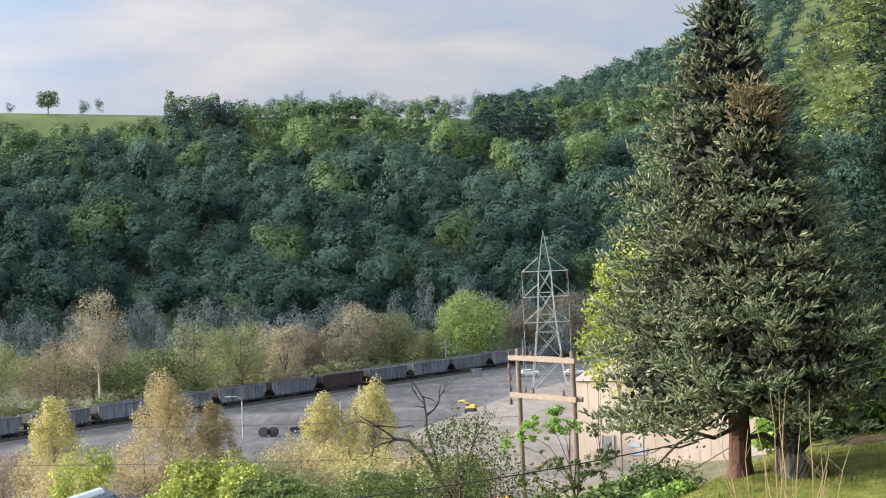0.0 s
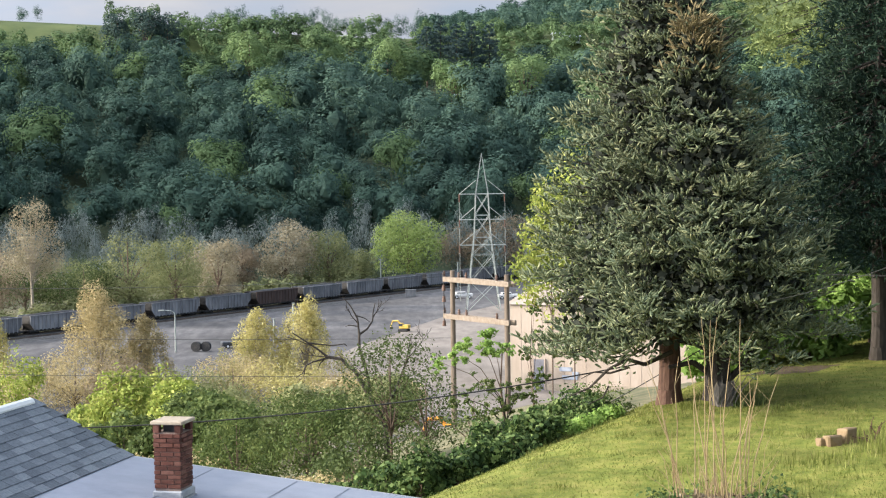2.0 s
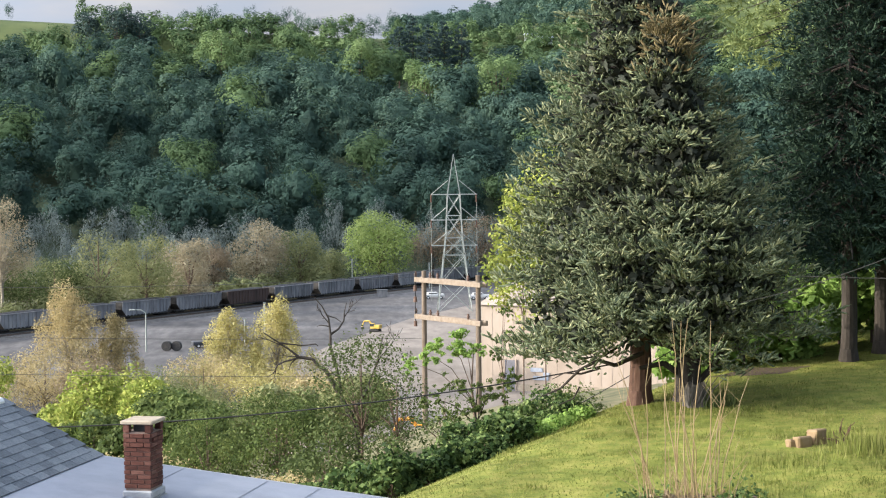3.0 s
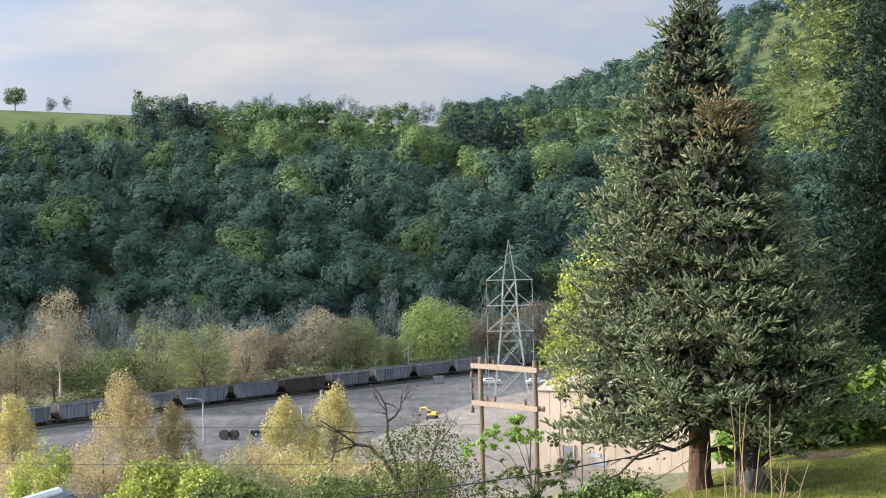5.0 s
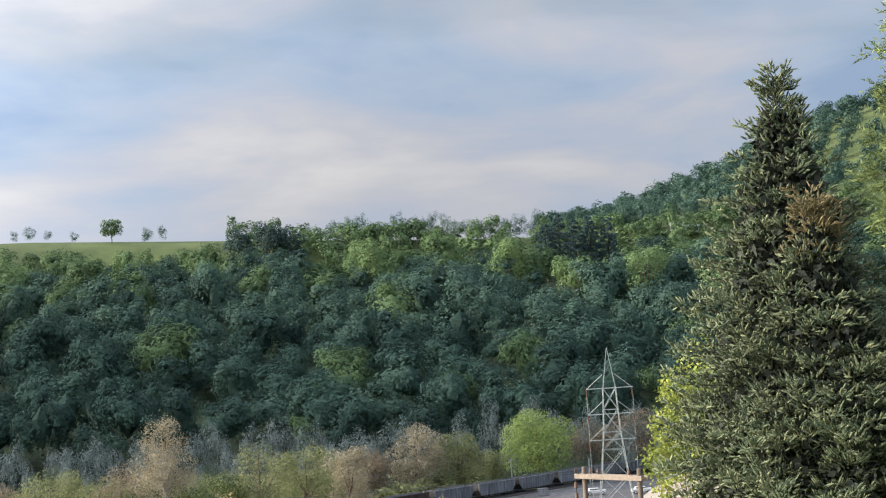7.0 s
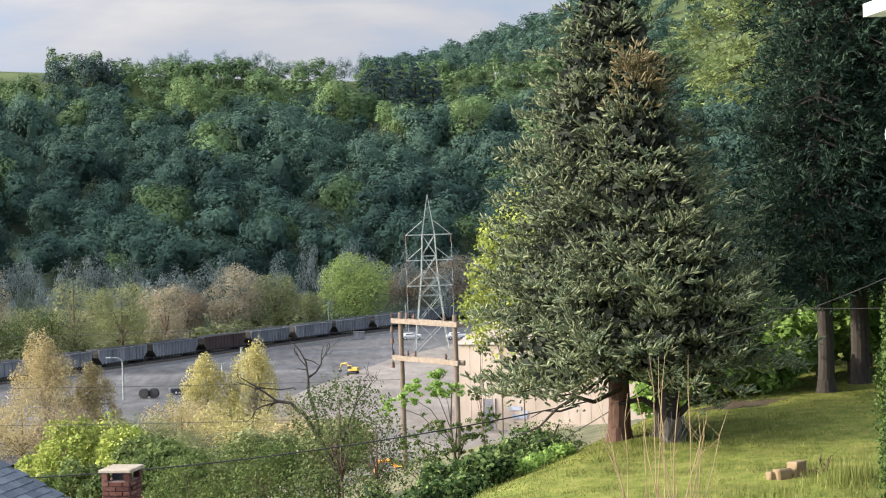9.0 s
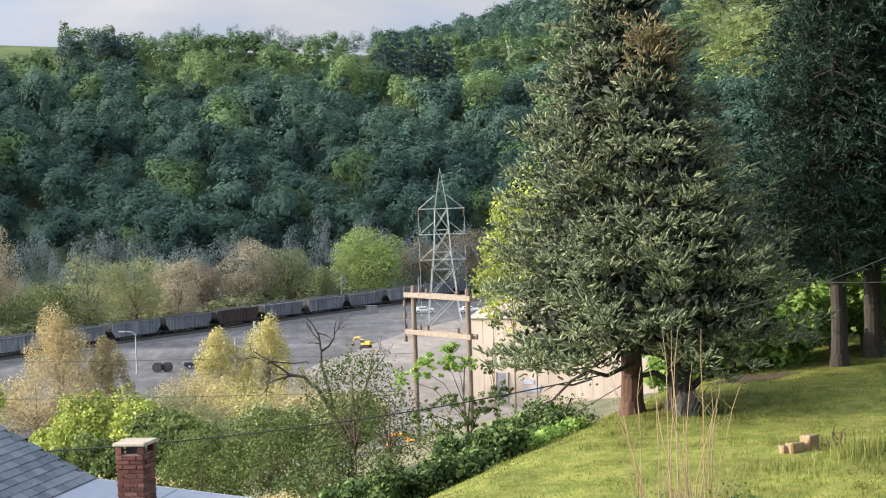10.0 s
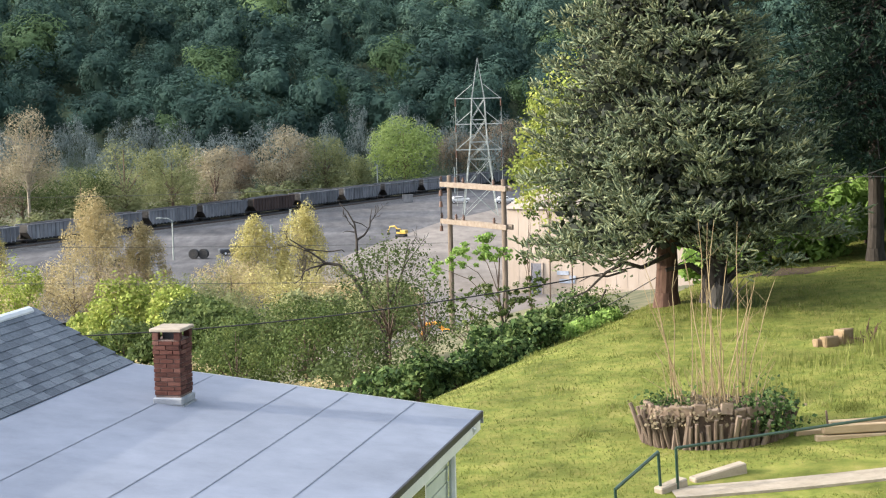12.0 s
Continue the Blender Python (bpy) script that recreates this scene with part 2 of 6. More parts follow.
M_STEEL = material("rail_steel", [(0.3, (0.10, 0.075, 0.06)), (0.7, (0.22, 0.18, 0.15))], scale=3, rough=0.5, metal=0.6)
M_CAR_GREY = material("weathered_grey_car", [(0.3, (0.144, 0.148, 0.155)), (0.55, (0.245, 0.248, 0.256)), (0.8, (0.346, 0.346, 0.342))], scale=0.9, rough=0.6, stretch=(1, 1, 0.3), per_object=0.35, big_scale=0.25, big_amount=0.2)
M_CAR_BROWN = material("rusty_brown_car", [(0.3, (0.055, 0.039, 0.033)), (0.7, (0.120, 0.083, 0.068))], scale=0.9, rough=0.7, stretch=(1, 1, 0.3))
M_CAR_DARK = material("dark_gear_and_car_ends", [(0.3, (0.015, 0.014, 0.014)), (0.7, (0.045, 0.042, 0.04))], scale=2, rough=0.7)
M_COAL = material("coal", [(0.3, (0.010, 0.010, 0.011)), (0.7, (0.035, 0.035, 0.037))], scale=4, rough=0.6, bump=1.0)
M_GALV = material("pale_green_galvanised_steel", [(0.3, (0.219, 0.252, 0.233)), (0.7, (0.336, 0.358, 0.335))], scale=1, rough=0.55, metal=0.2)
M_POLE = material("weathered_pole_wood", [(0.3, (0.098, 0.073, 0.053)), (0.7, (0.186, 0.151, 0.118))], scale=6, stretch=(1, 1, 0.15), bump=0.5)
M_BEAM = material("bleached_crossarm_wood", [(0.3, (0.150, 0.117, 0.087)), (0.7, (0.230, 0.191, 0.151))], scale=5, bump=0.4)
M_CERAMIC = material("brown_glazed_ceramic", [(0.3, (0.088, 0.050, 0.033)), (0.7, (0.141, 0.088, 0.066))], scale=4, rough=0.3)
M_WIRE = material("black_cable", [(0.3, (0.012, 0.012, 0.013)), (0.7, (0.03, 0.03, 0.03))], scale=5, rough=0.6)
M_WIRE_GREY = material("grey_cable", [(0.3, (0.046, 0.046, 0.046)), (0.7, (0.085, 0.085, 0.085))], scale=5, rough=0.5)
M_CREAM = material("cream_siding", [(0.3, (0.279, 0.227, 0.177)), (0.6, (0.339, 0.285, 0.233)), (0.8, (0.378, 0.335, 0.283))], scale=0.5, rough=0.7, stretch=(1, 1, 0.2), big_scale=0.08, big_amount=0.12)
M_DOOR_DARK = material("dark_grey_door", [(0.3, (0.10, 0.10, 0.12)), (0.7, (0.18, 0.18, 0.20))], scale=1, rough=0.6)
M_BLUE_MARK = material("faded_blue_paint", [(0.3, (0.198, 0.236, 0.298)), (0.7, (0.298, 0.322, 0.372))], scale=1, rough=0.6)
M_MEMBRANE = material("grey_rolled_roofing", [(0.3, (0.153, 0.171, 0.214)), (0.5, (0.178, 0.198, 0.245)), (0.75, (0.203, 0.225, 0.276))], scale=2.2, rough=0.7, bump=0.15, bump_scale=40, big_scale=0.6, big_amount=0.14, spec=0.4)
M_SEAM = material("roof_seam_tar", [(0.3, (0.125, 0.142, 0.178)), (0.7, (0.200, 0.220, 0.265))], scale=6)
M_SHINGLE = material("asphalt_shingle", [(0.2, (0.058, 0.070, 0.086)), (0.5, (0.096, 0.113, 0.135)), (0.8, (0.150, 0.170, 0.196))], scale=25, rough=0.95, bump=0.4, per_object=0.42)
M_SHINGLE_UNDER = material("dark_roof_felt", [(0.3, (0.05, 0.055, 0.06)), (0.7, (0.09, 0.095, 0.10))], scale=8)
M_WHITE = material("white_painted_metal", [(0.3, (0.561, 0.578, 0.595)), (0.7, (0.680, 0.689, 0.697))], scale=3, rough=0.4)
M_SIDING = material("pale_green_siding", [(0.3, (0.42, 0.47, 0.42)), (0.7, (0.54, 0.58, 0.53))], scale=2, rough=0.7)
M_BLACK = material("black_drip_edge", [(0.3, (0.012, 0.012, 0.014)), (0.7, (0.035, 0.035, 0.04))], scale=5, rough=0.5)
M_BRICK = material("red_chimney_brick", [(0.2, (0.045, 0.016, 0.012)), (0.5, (0.086, 0.032, 0.023)), (0.8, (0.125, 0.060, 0.046))], scale=14, rough=0.9, bump=0.5, per_object=0.6)
M_MORTAR = material("old_mortar", [(0.3, (0.115, 0.081, 0.069)), (0.7, (0.195, 0.150, 0.132))], scale=20, bump=0.4)
M_CONCRETE = material("weathered_concrete", [(0.3, (0.228, 0.193, 0.146)), (0.5, (0.298, 0.254, 0.196)), (0.75, (0.355, 0.309, 0.247))], scale=4, rough=0.9, bump=0.4, bump_scale=18, big_scale=0.8, big_amount=0.15)
M_FLASH = material("dull_flashing", [(0.3, (0.238, 0.252, 0.273)), (0.7, (0.336, 0.350, 0.371))], scale=6, rough=0.5, metal=0.3)
M_GREEN_PIPE = material("dark_green_painted_pipe", [(0.3, (0.008, 0.028, 0.020)), (0.7, (0.02, 0.055, 0.038))], scale=6, rough=0.35, spec=0.6)
M_PICKET = material("weathered_edging_logs", [(0.25, (0.055, 0.040, 0.028)), (0.5, (0.120, 0.088, 0.064)), (0.8, (0.200, 0.154, 0.116))], scale=7, stretch=(1, 1, 0.25), bump=0.6, per_object=0.5)
M_BLOCK = material("tan_edging_block", [(0.25, (0.117, 0.084, 0.058)), (0.6, (0.175, 0.129, 0.092)), (0.8, (0.217, 0.171, 0.129))], scale=6, bump=0.5, per_object=0.4)
M_TIMBER = material("sawn_timber", [(0.25, (0.288, 0.202, 0.115)), (0.6, (0.403, 0.302, 0.187)), (0.8, (0.475, 0.382, 0.259))], scale=5, stretch=(0.3, 1, 1), bump=0.4, per_object=0.3)
M_CUT = material("cut_wood", [(0.25, (0.141, 0.096, 0.050)), (0.6, (0.208, 0.150, 0.084)), (0.8, (0.249, 0.196, 0.122))], scale=7, bump=0.4)
M_GREYWOOD = material("grey_stump_wood", [(0.25, (0.063, 0.055, 0.046)), (0.6, (0.126, 0.113, 0.097)), (0.8, (0.176, 0.160, 0.139))], scale=9, stretch=(1, 1, 0.3), bump=0.8)
M_YELLOW = material("machine_yellow", [(0.3, (0.440, 0.288, 0.048)), (0.7, (0.576, 0.416, 0.096))], scale=2, rough=0.5)
M_ORANGE = material("machine_orange", [(0.3, (0.55, 0.22, 0.02)), (0.7, (0.72, 0.34, 0.05))], scale=2, rough=0.5)
M_TYRE = material("tyre_rubber", [(0.3, (0.015, 0.015, 0.016)), (0.7, (0.04, 0.04, 0.04))], scale=4, rough=0.8)
M_GLASS_DARK = material("dark_window_glass", [(0.3, (0.02, 0.025, 0.03)), (0.7, (0.05, 0.055, 0.06))], scale=1, rough=0.1, spec=0.6)
M_PAINT_DARK = material("dark_vehicle_paint", [(0.3, (0.025, 0.028, 0.035)), (0.7, (0.06, 0.065, 0.075))], scale=1, rough=0.35, spec=0.5)
M_PAINT_LIGHT = material("pale_vehicle_paint", [(0.3, (0.50, 0.50, 0.49)), (0.7, (0.66, 0.66, 0.64))], scale=1, rough=0.35, spec=0.5)
M_ROOF_BLUE = material("blue_grey_metal_roof", [(0.3, (0.38, 0.44, 0.54)), (0.7, (0.52, 0.58, 0.66))], scale=0.5, rough=0.4)
M_DISH = material("white_dish_enamel", [(0.3, (0.294, 0.294, 0.302)), (0.7, (0.344, 0.344, 0.349))], scale=4, rough=0.4)

# ---- mesh helpers ----


def smooth(a, b, v):
    k = np.clip((np.asarray(v, float) - a) / (b - a), 0, 1)
    return k * k * (3 - 2 * k)


def height(x, y):
    """The ground: a lawn on a shelf, a bank down to the valley yard, the wooded hill beyond, and an added hill out of
    view that shades it.
    """
    x, y = np.asarray(x, float), np.asarray(y, float)
    lawn = 24.4 + 0.04 * (np.clip(x, -25, 25) - 1) + 0.035 * (np.clip(y, -20, 60) - 30)
    s = -0.851 * (x - 2.31) + 0.526 * (y - 35.5)
    near = lawn - np.interp(s, [0, 1, 2, 3.5, 5, 10, 19, 35, 61, 95], [0, 0.10, 0.4, 1.2, 2.1, 3.9, 5.4, 9.5, 17.5, 28])
    near = np.minimum(near, np.interp(y, [60, 70, 110, 150, 215], [40, 23, 16.5, 8.5, 0]))
    near = np.maximum(near, 0)
    ridge = np.interp(x, [-400, -200, -100, -40, 40, 100, 200, 400], [96.5, 94.5, 88.5, 84.5, 78.5, 79, 84, 86])
    far = ridge * (0.74 * np.clip((y - 503) / 235, 0, 1) ** 0.9 + 0.26 * smooth(732, 805, y)) + 0.035 * np.maximum(y - 765, 0) * (y < 2500)
    far = far + 85 * np.exp(-(((x - 310) / 190) ** 2 + ((y - 1050) / 200) ** 2))
    # invented hill far left, out of view, that keeps low sun off the woods
    side = 266 * np.exp(-(((x + 580) / 150) ** 2 + ((y - 500) / 150) ** 2))
    return np.where(y > 480, far, near) + side


def H(x, y):
    return float(height(x, y))


def poly_mesh(name, arr):
    """A mesh of separate faces from an array of shape (faces, corners, 3)."""
    arr = np.asarray(arr, np.float32)
    n, k = arr.shape[:2]
    me = bpy.data.meshes.new(name)
    me.vertices.add(n * k)
    me.vertices.foreach_set("co", arr.reshape(-1))
    me.loops.add(n * k)
    me.loops.foreach_set("vertex_index", np.arange(n * k, dtype=np.int32))
    me.polygons.add(n)
    me.polygons.foreach_set("loop_start", np.arange(0, n * k, k, dtype=np.int32))
    me.update(calc_edges=True)
    return me


def bm_mesh(name, bm, flat=True):
    me = bpy.data.meshes.new(name)
    if not flat:
        for f in bm.faces:
            f.smooth = True
    bm.to_mesh(me)
    bm.free()
    return me


def part(name, data, mat, parent=None, label="", flat=True):
    """One mesh object, from a bmesh or a mesh, under a thing or a part."""
    me = bm_mesh(name, data, flat) if isinstance(data, bmesh.types.BMesh) else data
    if mat and not me.materials:
        me.materials.append(mat)
    ob = new(name, me)
    ob.parent = parent
    return tagged(ob, label)


def thing(name, m, label, category, group="", kind=""):
    ob = new(name)
    ob.matrix_world = m if isinstance(m, Matrix) else Matrix.Translation(m)
    ob.empty_display_size = 0.1
    return tagged(ob, label, category, group, kind)


def box(bm, centre, size, turn=None, bevel=0.0):
    m = Matrix.Translation(centre) @ (turn or Matrix.Identity(4)) @ Matrix.Diagonal((*size, 1))
    g = bmesh.ops.create_cube(bm, size=1, matrix=m)
    if bevel:
        es = list({e for v in g["verts"] for e in v.link_edges})
        bmesh.ops.bevel(bm, geom=es, offset=bevel, segments=1, affect="EDGES", profile=0.5)
    return bm


def tube(bm, p, q, r1, r2=None, seg=8):
    p, q = Vector(p), Vector(q)
    d = q - p
    m = Matrix.Translation((p + q) / 2) @ d.to_track_quat("Z", "Y").to_matrix().to_4x4()
    bmesh.ops.create_cone(bm, cap_ends=True, segments=seg, radius1=r1, radius2=r1 if r2 is None else r2, depth=d.length, matrix=m)
    return bm


def bent_tube(bm, points, radii, seg=7):
    for i in range(len(points) - 1):
        tube(bm, points[i], points[i + 1], radii[i], radii[i + 1], seg)
    return bm


def box_bm(centre, size, turn=None, bevel=0.0):
    return box(bmesh.new(), centre, size, turn, bevel)


def tube_bm(p, q, r1, r2=None, seg=8):
    return tube(bmesh.new(), p, q, r1, r2, seg)


def unit(v):
    return v / np.maximum(np.linalg.norm(v, axis=-1, keepdims=True), 1e-9)


def leaf_quads(c, nrm, size, rng, aspect=0.6):
    """Rhombic leaves at c, facing nrm."""
    t = unit(np.cross(nrm, rng.normal(size=c.shape)))
    b = np.cross(nrm, t)
    s = np.asarray(size)[:, None]
    return np.stack([c - t * s, c - b * s * aspect + nrm * s * 0.1, c + t * s, c + b * s * aspect + nrm * s * 0.1], 1)


def lobes_of(rng, h, r, low, n, spread=0.62, taper=0.0):
    """Lobes of a crown: a big middle one and smaller ones round it."""
    mid = (low + h) / 2
    half = (h - low) / 2
    out = [((0, 0, mid), (r * (0.62 - 0.25 * taper), r * (0.62 - 0.25 * taper), half * 0.86))]
    for i in range(n):
        a = i * 2.4 + rng.uniform(0, 0.8)
        u = rng.uniform(-0.8, 0.85)
        k = math.sqrt(max(0.05, 1 - u * u)) * (1 - taper * (u + 1) * 0.5) * (1 + 0.35 * taper)
        rr = r * rng.uniform(0.26, 0.46) * (1 - 0.5 * taper * (u + 1) * 0.5)
        out.append(((math.cos(a) * r * spread * k, math.sin(a) * r * spread * k, mid + u * half * 0.74), (rr, rr, rr * rng.uniform(0.75, 1.1))))
    return out


def plume_lobes(rng, h, r, low, n):
    """Upright tufts that narrow to a pointed top."""
    out = [((0, 0, (low + h) / 2), (r * 0.2, r * 0.2, (h - low) * 0.4))]
    for i in range(n):
        v = ((i + rng.random()) / n) ** 1.15
        a = i * 2.4 + rng.uniform(0, 0.8)
        k = r * (1 - v) ** 0.7 * rng.uniform(0.45, 0.95)
        w = r * rng.uniform(0.09, 0.17)
        out.append(((math.cos(a) * k, math.sin(a) * k, low + (h - low) * (0.08 + 0.86 * v)), (w, w, w * rng.uniform(1.7, 2.8))))
    return out


def crown_points(rng, lobes, n, inner=0.72):
    area = np.array([a * b + b * c + a * c for _, (a, b, c) in lobes])
    which = rng.choice(len(lobes), n, p=area / area.sum())
    cen = np.array([c for c, _ in lobes])[which]
    rad = np.array([r for _, r in lobes])[which]
    d = unit(rng.normal(size=(n, 3)))
    d[:, 2] = np.where(rng.random(n) < 0.3, np.abs(d[:, 2]), d[:, 2])
    p = cen + d * rad * rng.uniform(inner, 1.08, (n, 1))
    if inner < 0.9:
        return p, d
    keep = np.ones(n, bool)
    for c, r in lobes:
        keep &= (((p - c) / np.array(r)) ** 2).sum(1) > 0.75
    return p[keep], d[keep]


def branch_bm(rng, h, low, lobes, r0, lean=0.0, top=0.8):
    bm = bmesh.new()
    fork = low + (h - low) * 0.35
    pts = [(0, 0, -0.4), (lean * 0.3, rng.uniform(-0.1, 0.1) * r0 * 4, fork * 0.5), (lean * 0.6, 0, fork), (lean, 0, h * top)]
    bent_tube(bm, pts, [r0 * 1.15, r0 * 0.85, r0 * 0.65, r0 * 0.12])
    for c, r in lobes[1:]:
        z0 = rng.uniform(0.55, 1.0) * min(fork, c[2])
        mid = (c[0] * 0.45, c[1] * 0.45, z0 + (c[2] - z0) * 0.62)
        bent_tube(bm, [(lean * 0.5, 0, z0), mid, c], [r0 * 0.42, r0 * 0.26, r0 * 0.09], 5)
    return bm


def broadleaf(name, x, y, h, r, n, leaf, mat, label, seed, low=None, lobes=9, bark=None, trunk=None, jitter=0.55, group="", category="tree", aspect=0.6, z=None, inner=0.6, spread=0.62, taper=0.0, plume=False):
    rng = np.random.default_rng(seed)
    low = h * 0.25 if low is None else low
    base = thing(name, (x, y, H(x, y) if z is None else z), label, category, group)
    lb = plume_lobes(rng, h, r, low, lobes) if plume else lobes_of(rng, h, r, low, lobes, spread, taper)
    part("trunk", branch_bm(rng, h, low, lb, trunk or h * 0.022), bark or M_BARK, base)
    p, d = crown_points(rng, lb, n, inner)
    nrm = unit(d + rng.normal(size=d.shape) * jitter + [0, 0, 0.25])
    q = leaf_quads(p, nrm, leaf * (1.25 if y > 200 else 1.0) * rng.uniform(0.6, 1.3, len(p)), rng, aspect)
    part("crown", poly_mesh("crown", q[:, :3] if y > 200 else q), mat, base)
    return base


# ---- ground ----


def axis(*runs):
    return np.unique(np.concatenate([np.arange(a, b, s) for a, b, s in runs]))


def sheet(name, xs, ys, mat, lift=0.0, pick=None):
    gx, gy = np.meshgrid(xs, ys)
    gz = height(gx, gy) + lift
    v = np.stack([gx, gy, gz], -1).reshape(-1, 3)
    nx = len(xs)
    i, j = np.meshgrid(np.arange(nx - 1), np.arange(len(ys) - 1))
    a = (j * nx + i).reshape(-1)
    f = np.stack([a, a + 1, a + nx + 1, a + nx], 1)
    me = bpy.data.meshes.new(name)
    me.from_pydata(v.tolist(), [], f.tolist())
    for p in me.polygons:
        p.use_smooth = True
    me.materials.append(mat)
    return me, v, f


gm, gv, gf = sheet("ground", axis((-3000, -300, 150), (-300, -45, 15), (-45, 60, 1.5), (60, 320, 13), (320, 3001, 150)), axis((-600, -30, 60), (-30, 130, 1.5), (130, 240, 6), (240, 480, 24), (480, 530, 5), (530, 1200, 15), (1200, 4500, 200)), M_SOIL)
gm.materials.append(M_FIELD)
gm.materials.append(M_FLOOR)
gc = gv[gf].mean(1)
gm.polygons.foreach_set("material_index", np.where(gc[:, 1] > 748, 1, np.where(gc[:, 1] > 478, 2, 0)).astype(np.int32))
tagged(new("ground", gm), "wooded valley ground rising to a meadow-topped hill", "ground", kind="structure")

lm, lv, lf = sheet("lawn", axis((-14, 40, 0.5)), axis((6, 72, 0.5)), M_GRASS, 0.03)
lc = lv[lf].mean(1)
ls = -0.851 * (lc[:, 0] - 2.31) + 0.526 * (lc[:, 1] - 35.5)
bm = bmesh.new()
bm.from_mesh(lm)
bm.faces.ensure_lookup_table()
gone = [bm.faces[i] for i in np.nonzero(ls > 2.6)[0]]
bmesh.ops.delete(bm, geom=gone, context="FACES")
bm.to_mesh(lm)
bm.free()
tagged(new("lawn", lm), "sunlit mown grass lawn on a rounded bank", "lawn", kind="structure")

# grass blades on the lawn
rng = np.random.default_rng(4)
n = 150000
gx, gy = rng.uniform(-1, 20, n), 26 + 30 * rng.random(n) ** 1.25
gs = -0.851 * (gx - 2.31) + 0.526 * (gy - 35.5)
keep = (gs < 2.6) & (gx < 0.34 * gy + 1) & ~((gx < 1.6) & (gy < 25.2)) & ((gx - 5.78) ** 2 + (gy - 31.2) ** 2 > 1.2)
keep &= ~((gy > 26.7 + 0.06 * gx) & (gy < 28.75 + 0.03 * gx) & (gx > 4.4))
gx, gy = gx[keep], gy[keep]
n = len(gx)
base = np.stack([gx, gy, height(gx, gy) + 0.02], 1)
a = rng.uniform(0, 2 * math.pi, n)
hb = rng.uniform(0.02, 0.05, n) * (1 + 0.6 * (rng.random(n) < 0.06))
side = np.stack([np.cos(a), np.sin(a), np.zeros(n)], 1) * rng.uniform(0.009, 0.018, (n, 1))
lean = np.stack([rng.normal(0, 0.022, n), rng.normal(0, 0.022, n), hb], 1)
tufts = [np.stack([base - side, base + side, base + lean], 1)]
for _ in range(150):
    cx, cy = rng.uniform(3.5, 12.5), rng.uniform(31.5, 46)
    k = int(rng.uniform(25, 70))
    q = np.stack([rng.normal(cx, 0.16, k), rng.normal(cy, 0.2, k)], 1)
    q = q[(q[:, 0] - 5.78) ** 2 + (q[:, 1] - 31.2) ** 2 > 1.8]
    k = len(q)
    foot = np.column_stack([q, height(q[:, 0], q[:, 1]) + 0.02])
    a = rng.uniform(0, 2 * math.pi, k)
    w = np.column_stack([np.cos(a), np.sin(a), 0 * a]) * 0.012
    tufts.append(np.stack([foot - w, foot + w, foot + np.column_stack([rng.normal(0, 0.035, k), rng.normal(0, 0.035, k), rng.uniform(0.06, 0.14, k)])], 1))
part("grass_blades", poly_mesh("grass_blades", np.concatenate(tufts)), M_BLADE)
tagged(bpy.data.objects["grass_blades"], "short green and yellowish grass blades on the lawn", "grass", kind="stuff")


def plan_sheet(name, outline, z, mat, label, category):
    bm = bmesh.new()
    bmesh.ops.triangulate(bm, faces=[bm.faces.new([bm.verts.new((x, y, z)) for x, y in outline])])
    return tagged(part(name, bm, mat), label, category, kind="structure")


plan_sheet("gravel_yard", [(-260, 236), (220, 236), (220, 500), (47.6, 496.2), (-139, 227)], 0.03, M_GRAVEL, "grey gravel rail yard in the valley", "yard")
plan_sheet("pale_lot", [(-14, 262), (-6, 232), (14, 196), (120, 196), (120, 420), (34, 418), (14, 372), (-2, 318)], 0.06, M_LOT, "pale sandy lot beside the warehouse", "lot")

# ---- railway ----
RA, RB = Vector((-64.5, 343.0, 0)), Vector((18.0, 462.0, 0))
RW = (RB - RA).normalized()
RN = Vector((-RW.y, RW.x, 0))
RM = Matrix(((RW.x, RN.x, 0, 0), (RW.y, RN.y, 0, 0), (0, 0, 1, 0), (0, 0, 0, 1)))


def rail_pose(along, across=0.0, z=0.0):
    return Matrix.Translation(RA + RW * along + RN * across + Vector((0, 0, z))) @ RM


bed = thing("railway_track", rail_pose(0), "railway track on dark ballast through the yard", "track", kind="structure")
for k in range(2):
    off = -4.6 * k
    b2 = bmesh.new()
    vs = [b2.verts.new((u, off + v, z)) for u in (-190, 330) for v, z in ((-2.6, 0.03), (-1.6, 0.42), (1.6, 0.42), (2.6, 0.03))]
    for i in range(3):
        b2.faces.new((vs[i], vs[i + 1], vs[i + 5], vs[i + 4]))
    part("ballast_bed", b2, M_BALLAST, bed)
    for v in (-0.72, 0.72):
        part("rail", box_bm((70, off + v, 0.51), (520, 0.07, 0.17)), M_STEEL, bed)


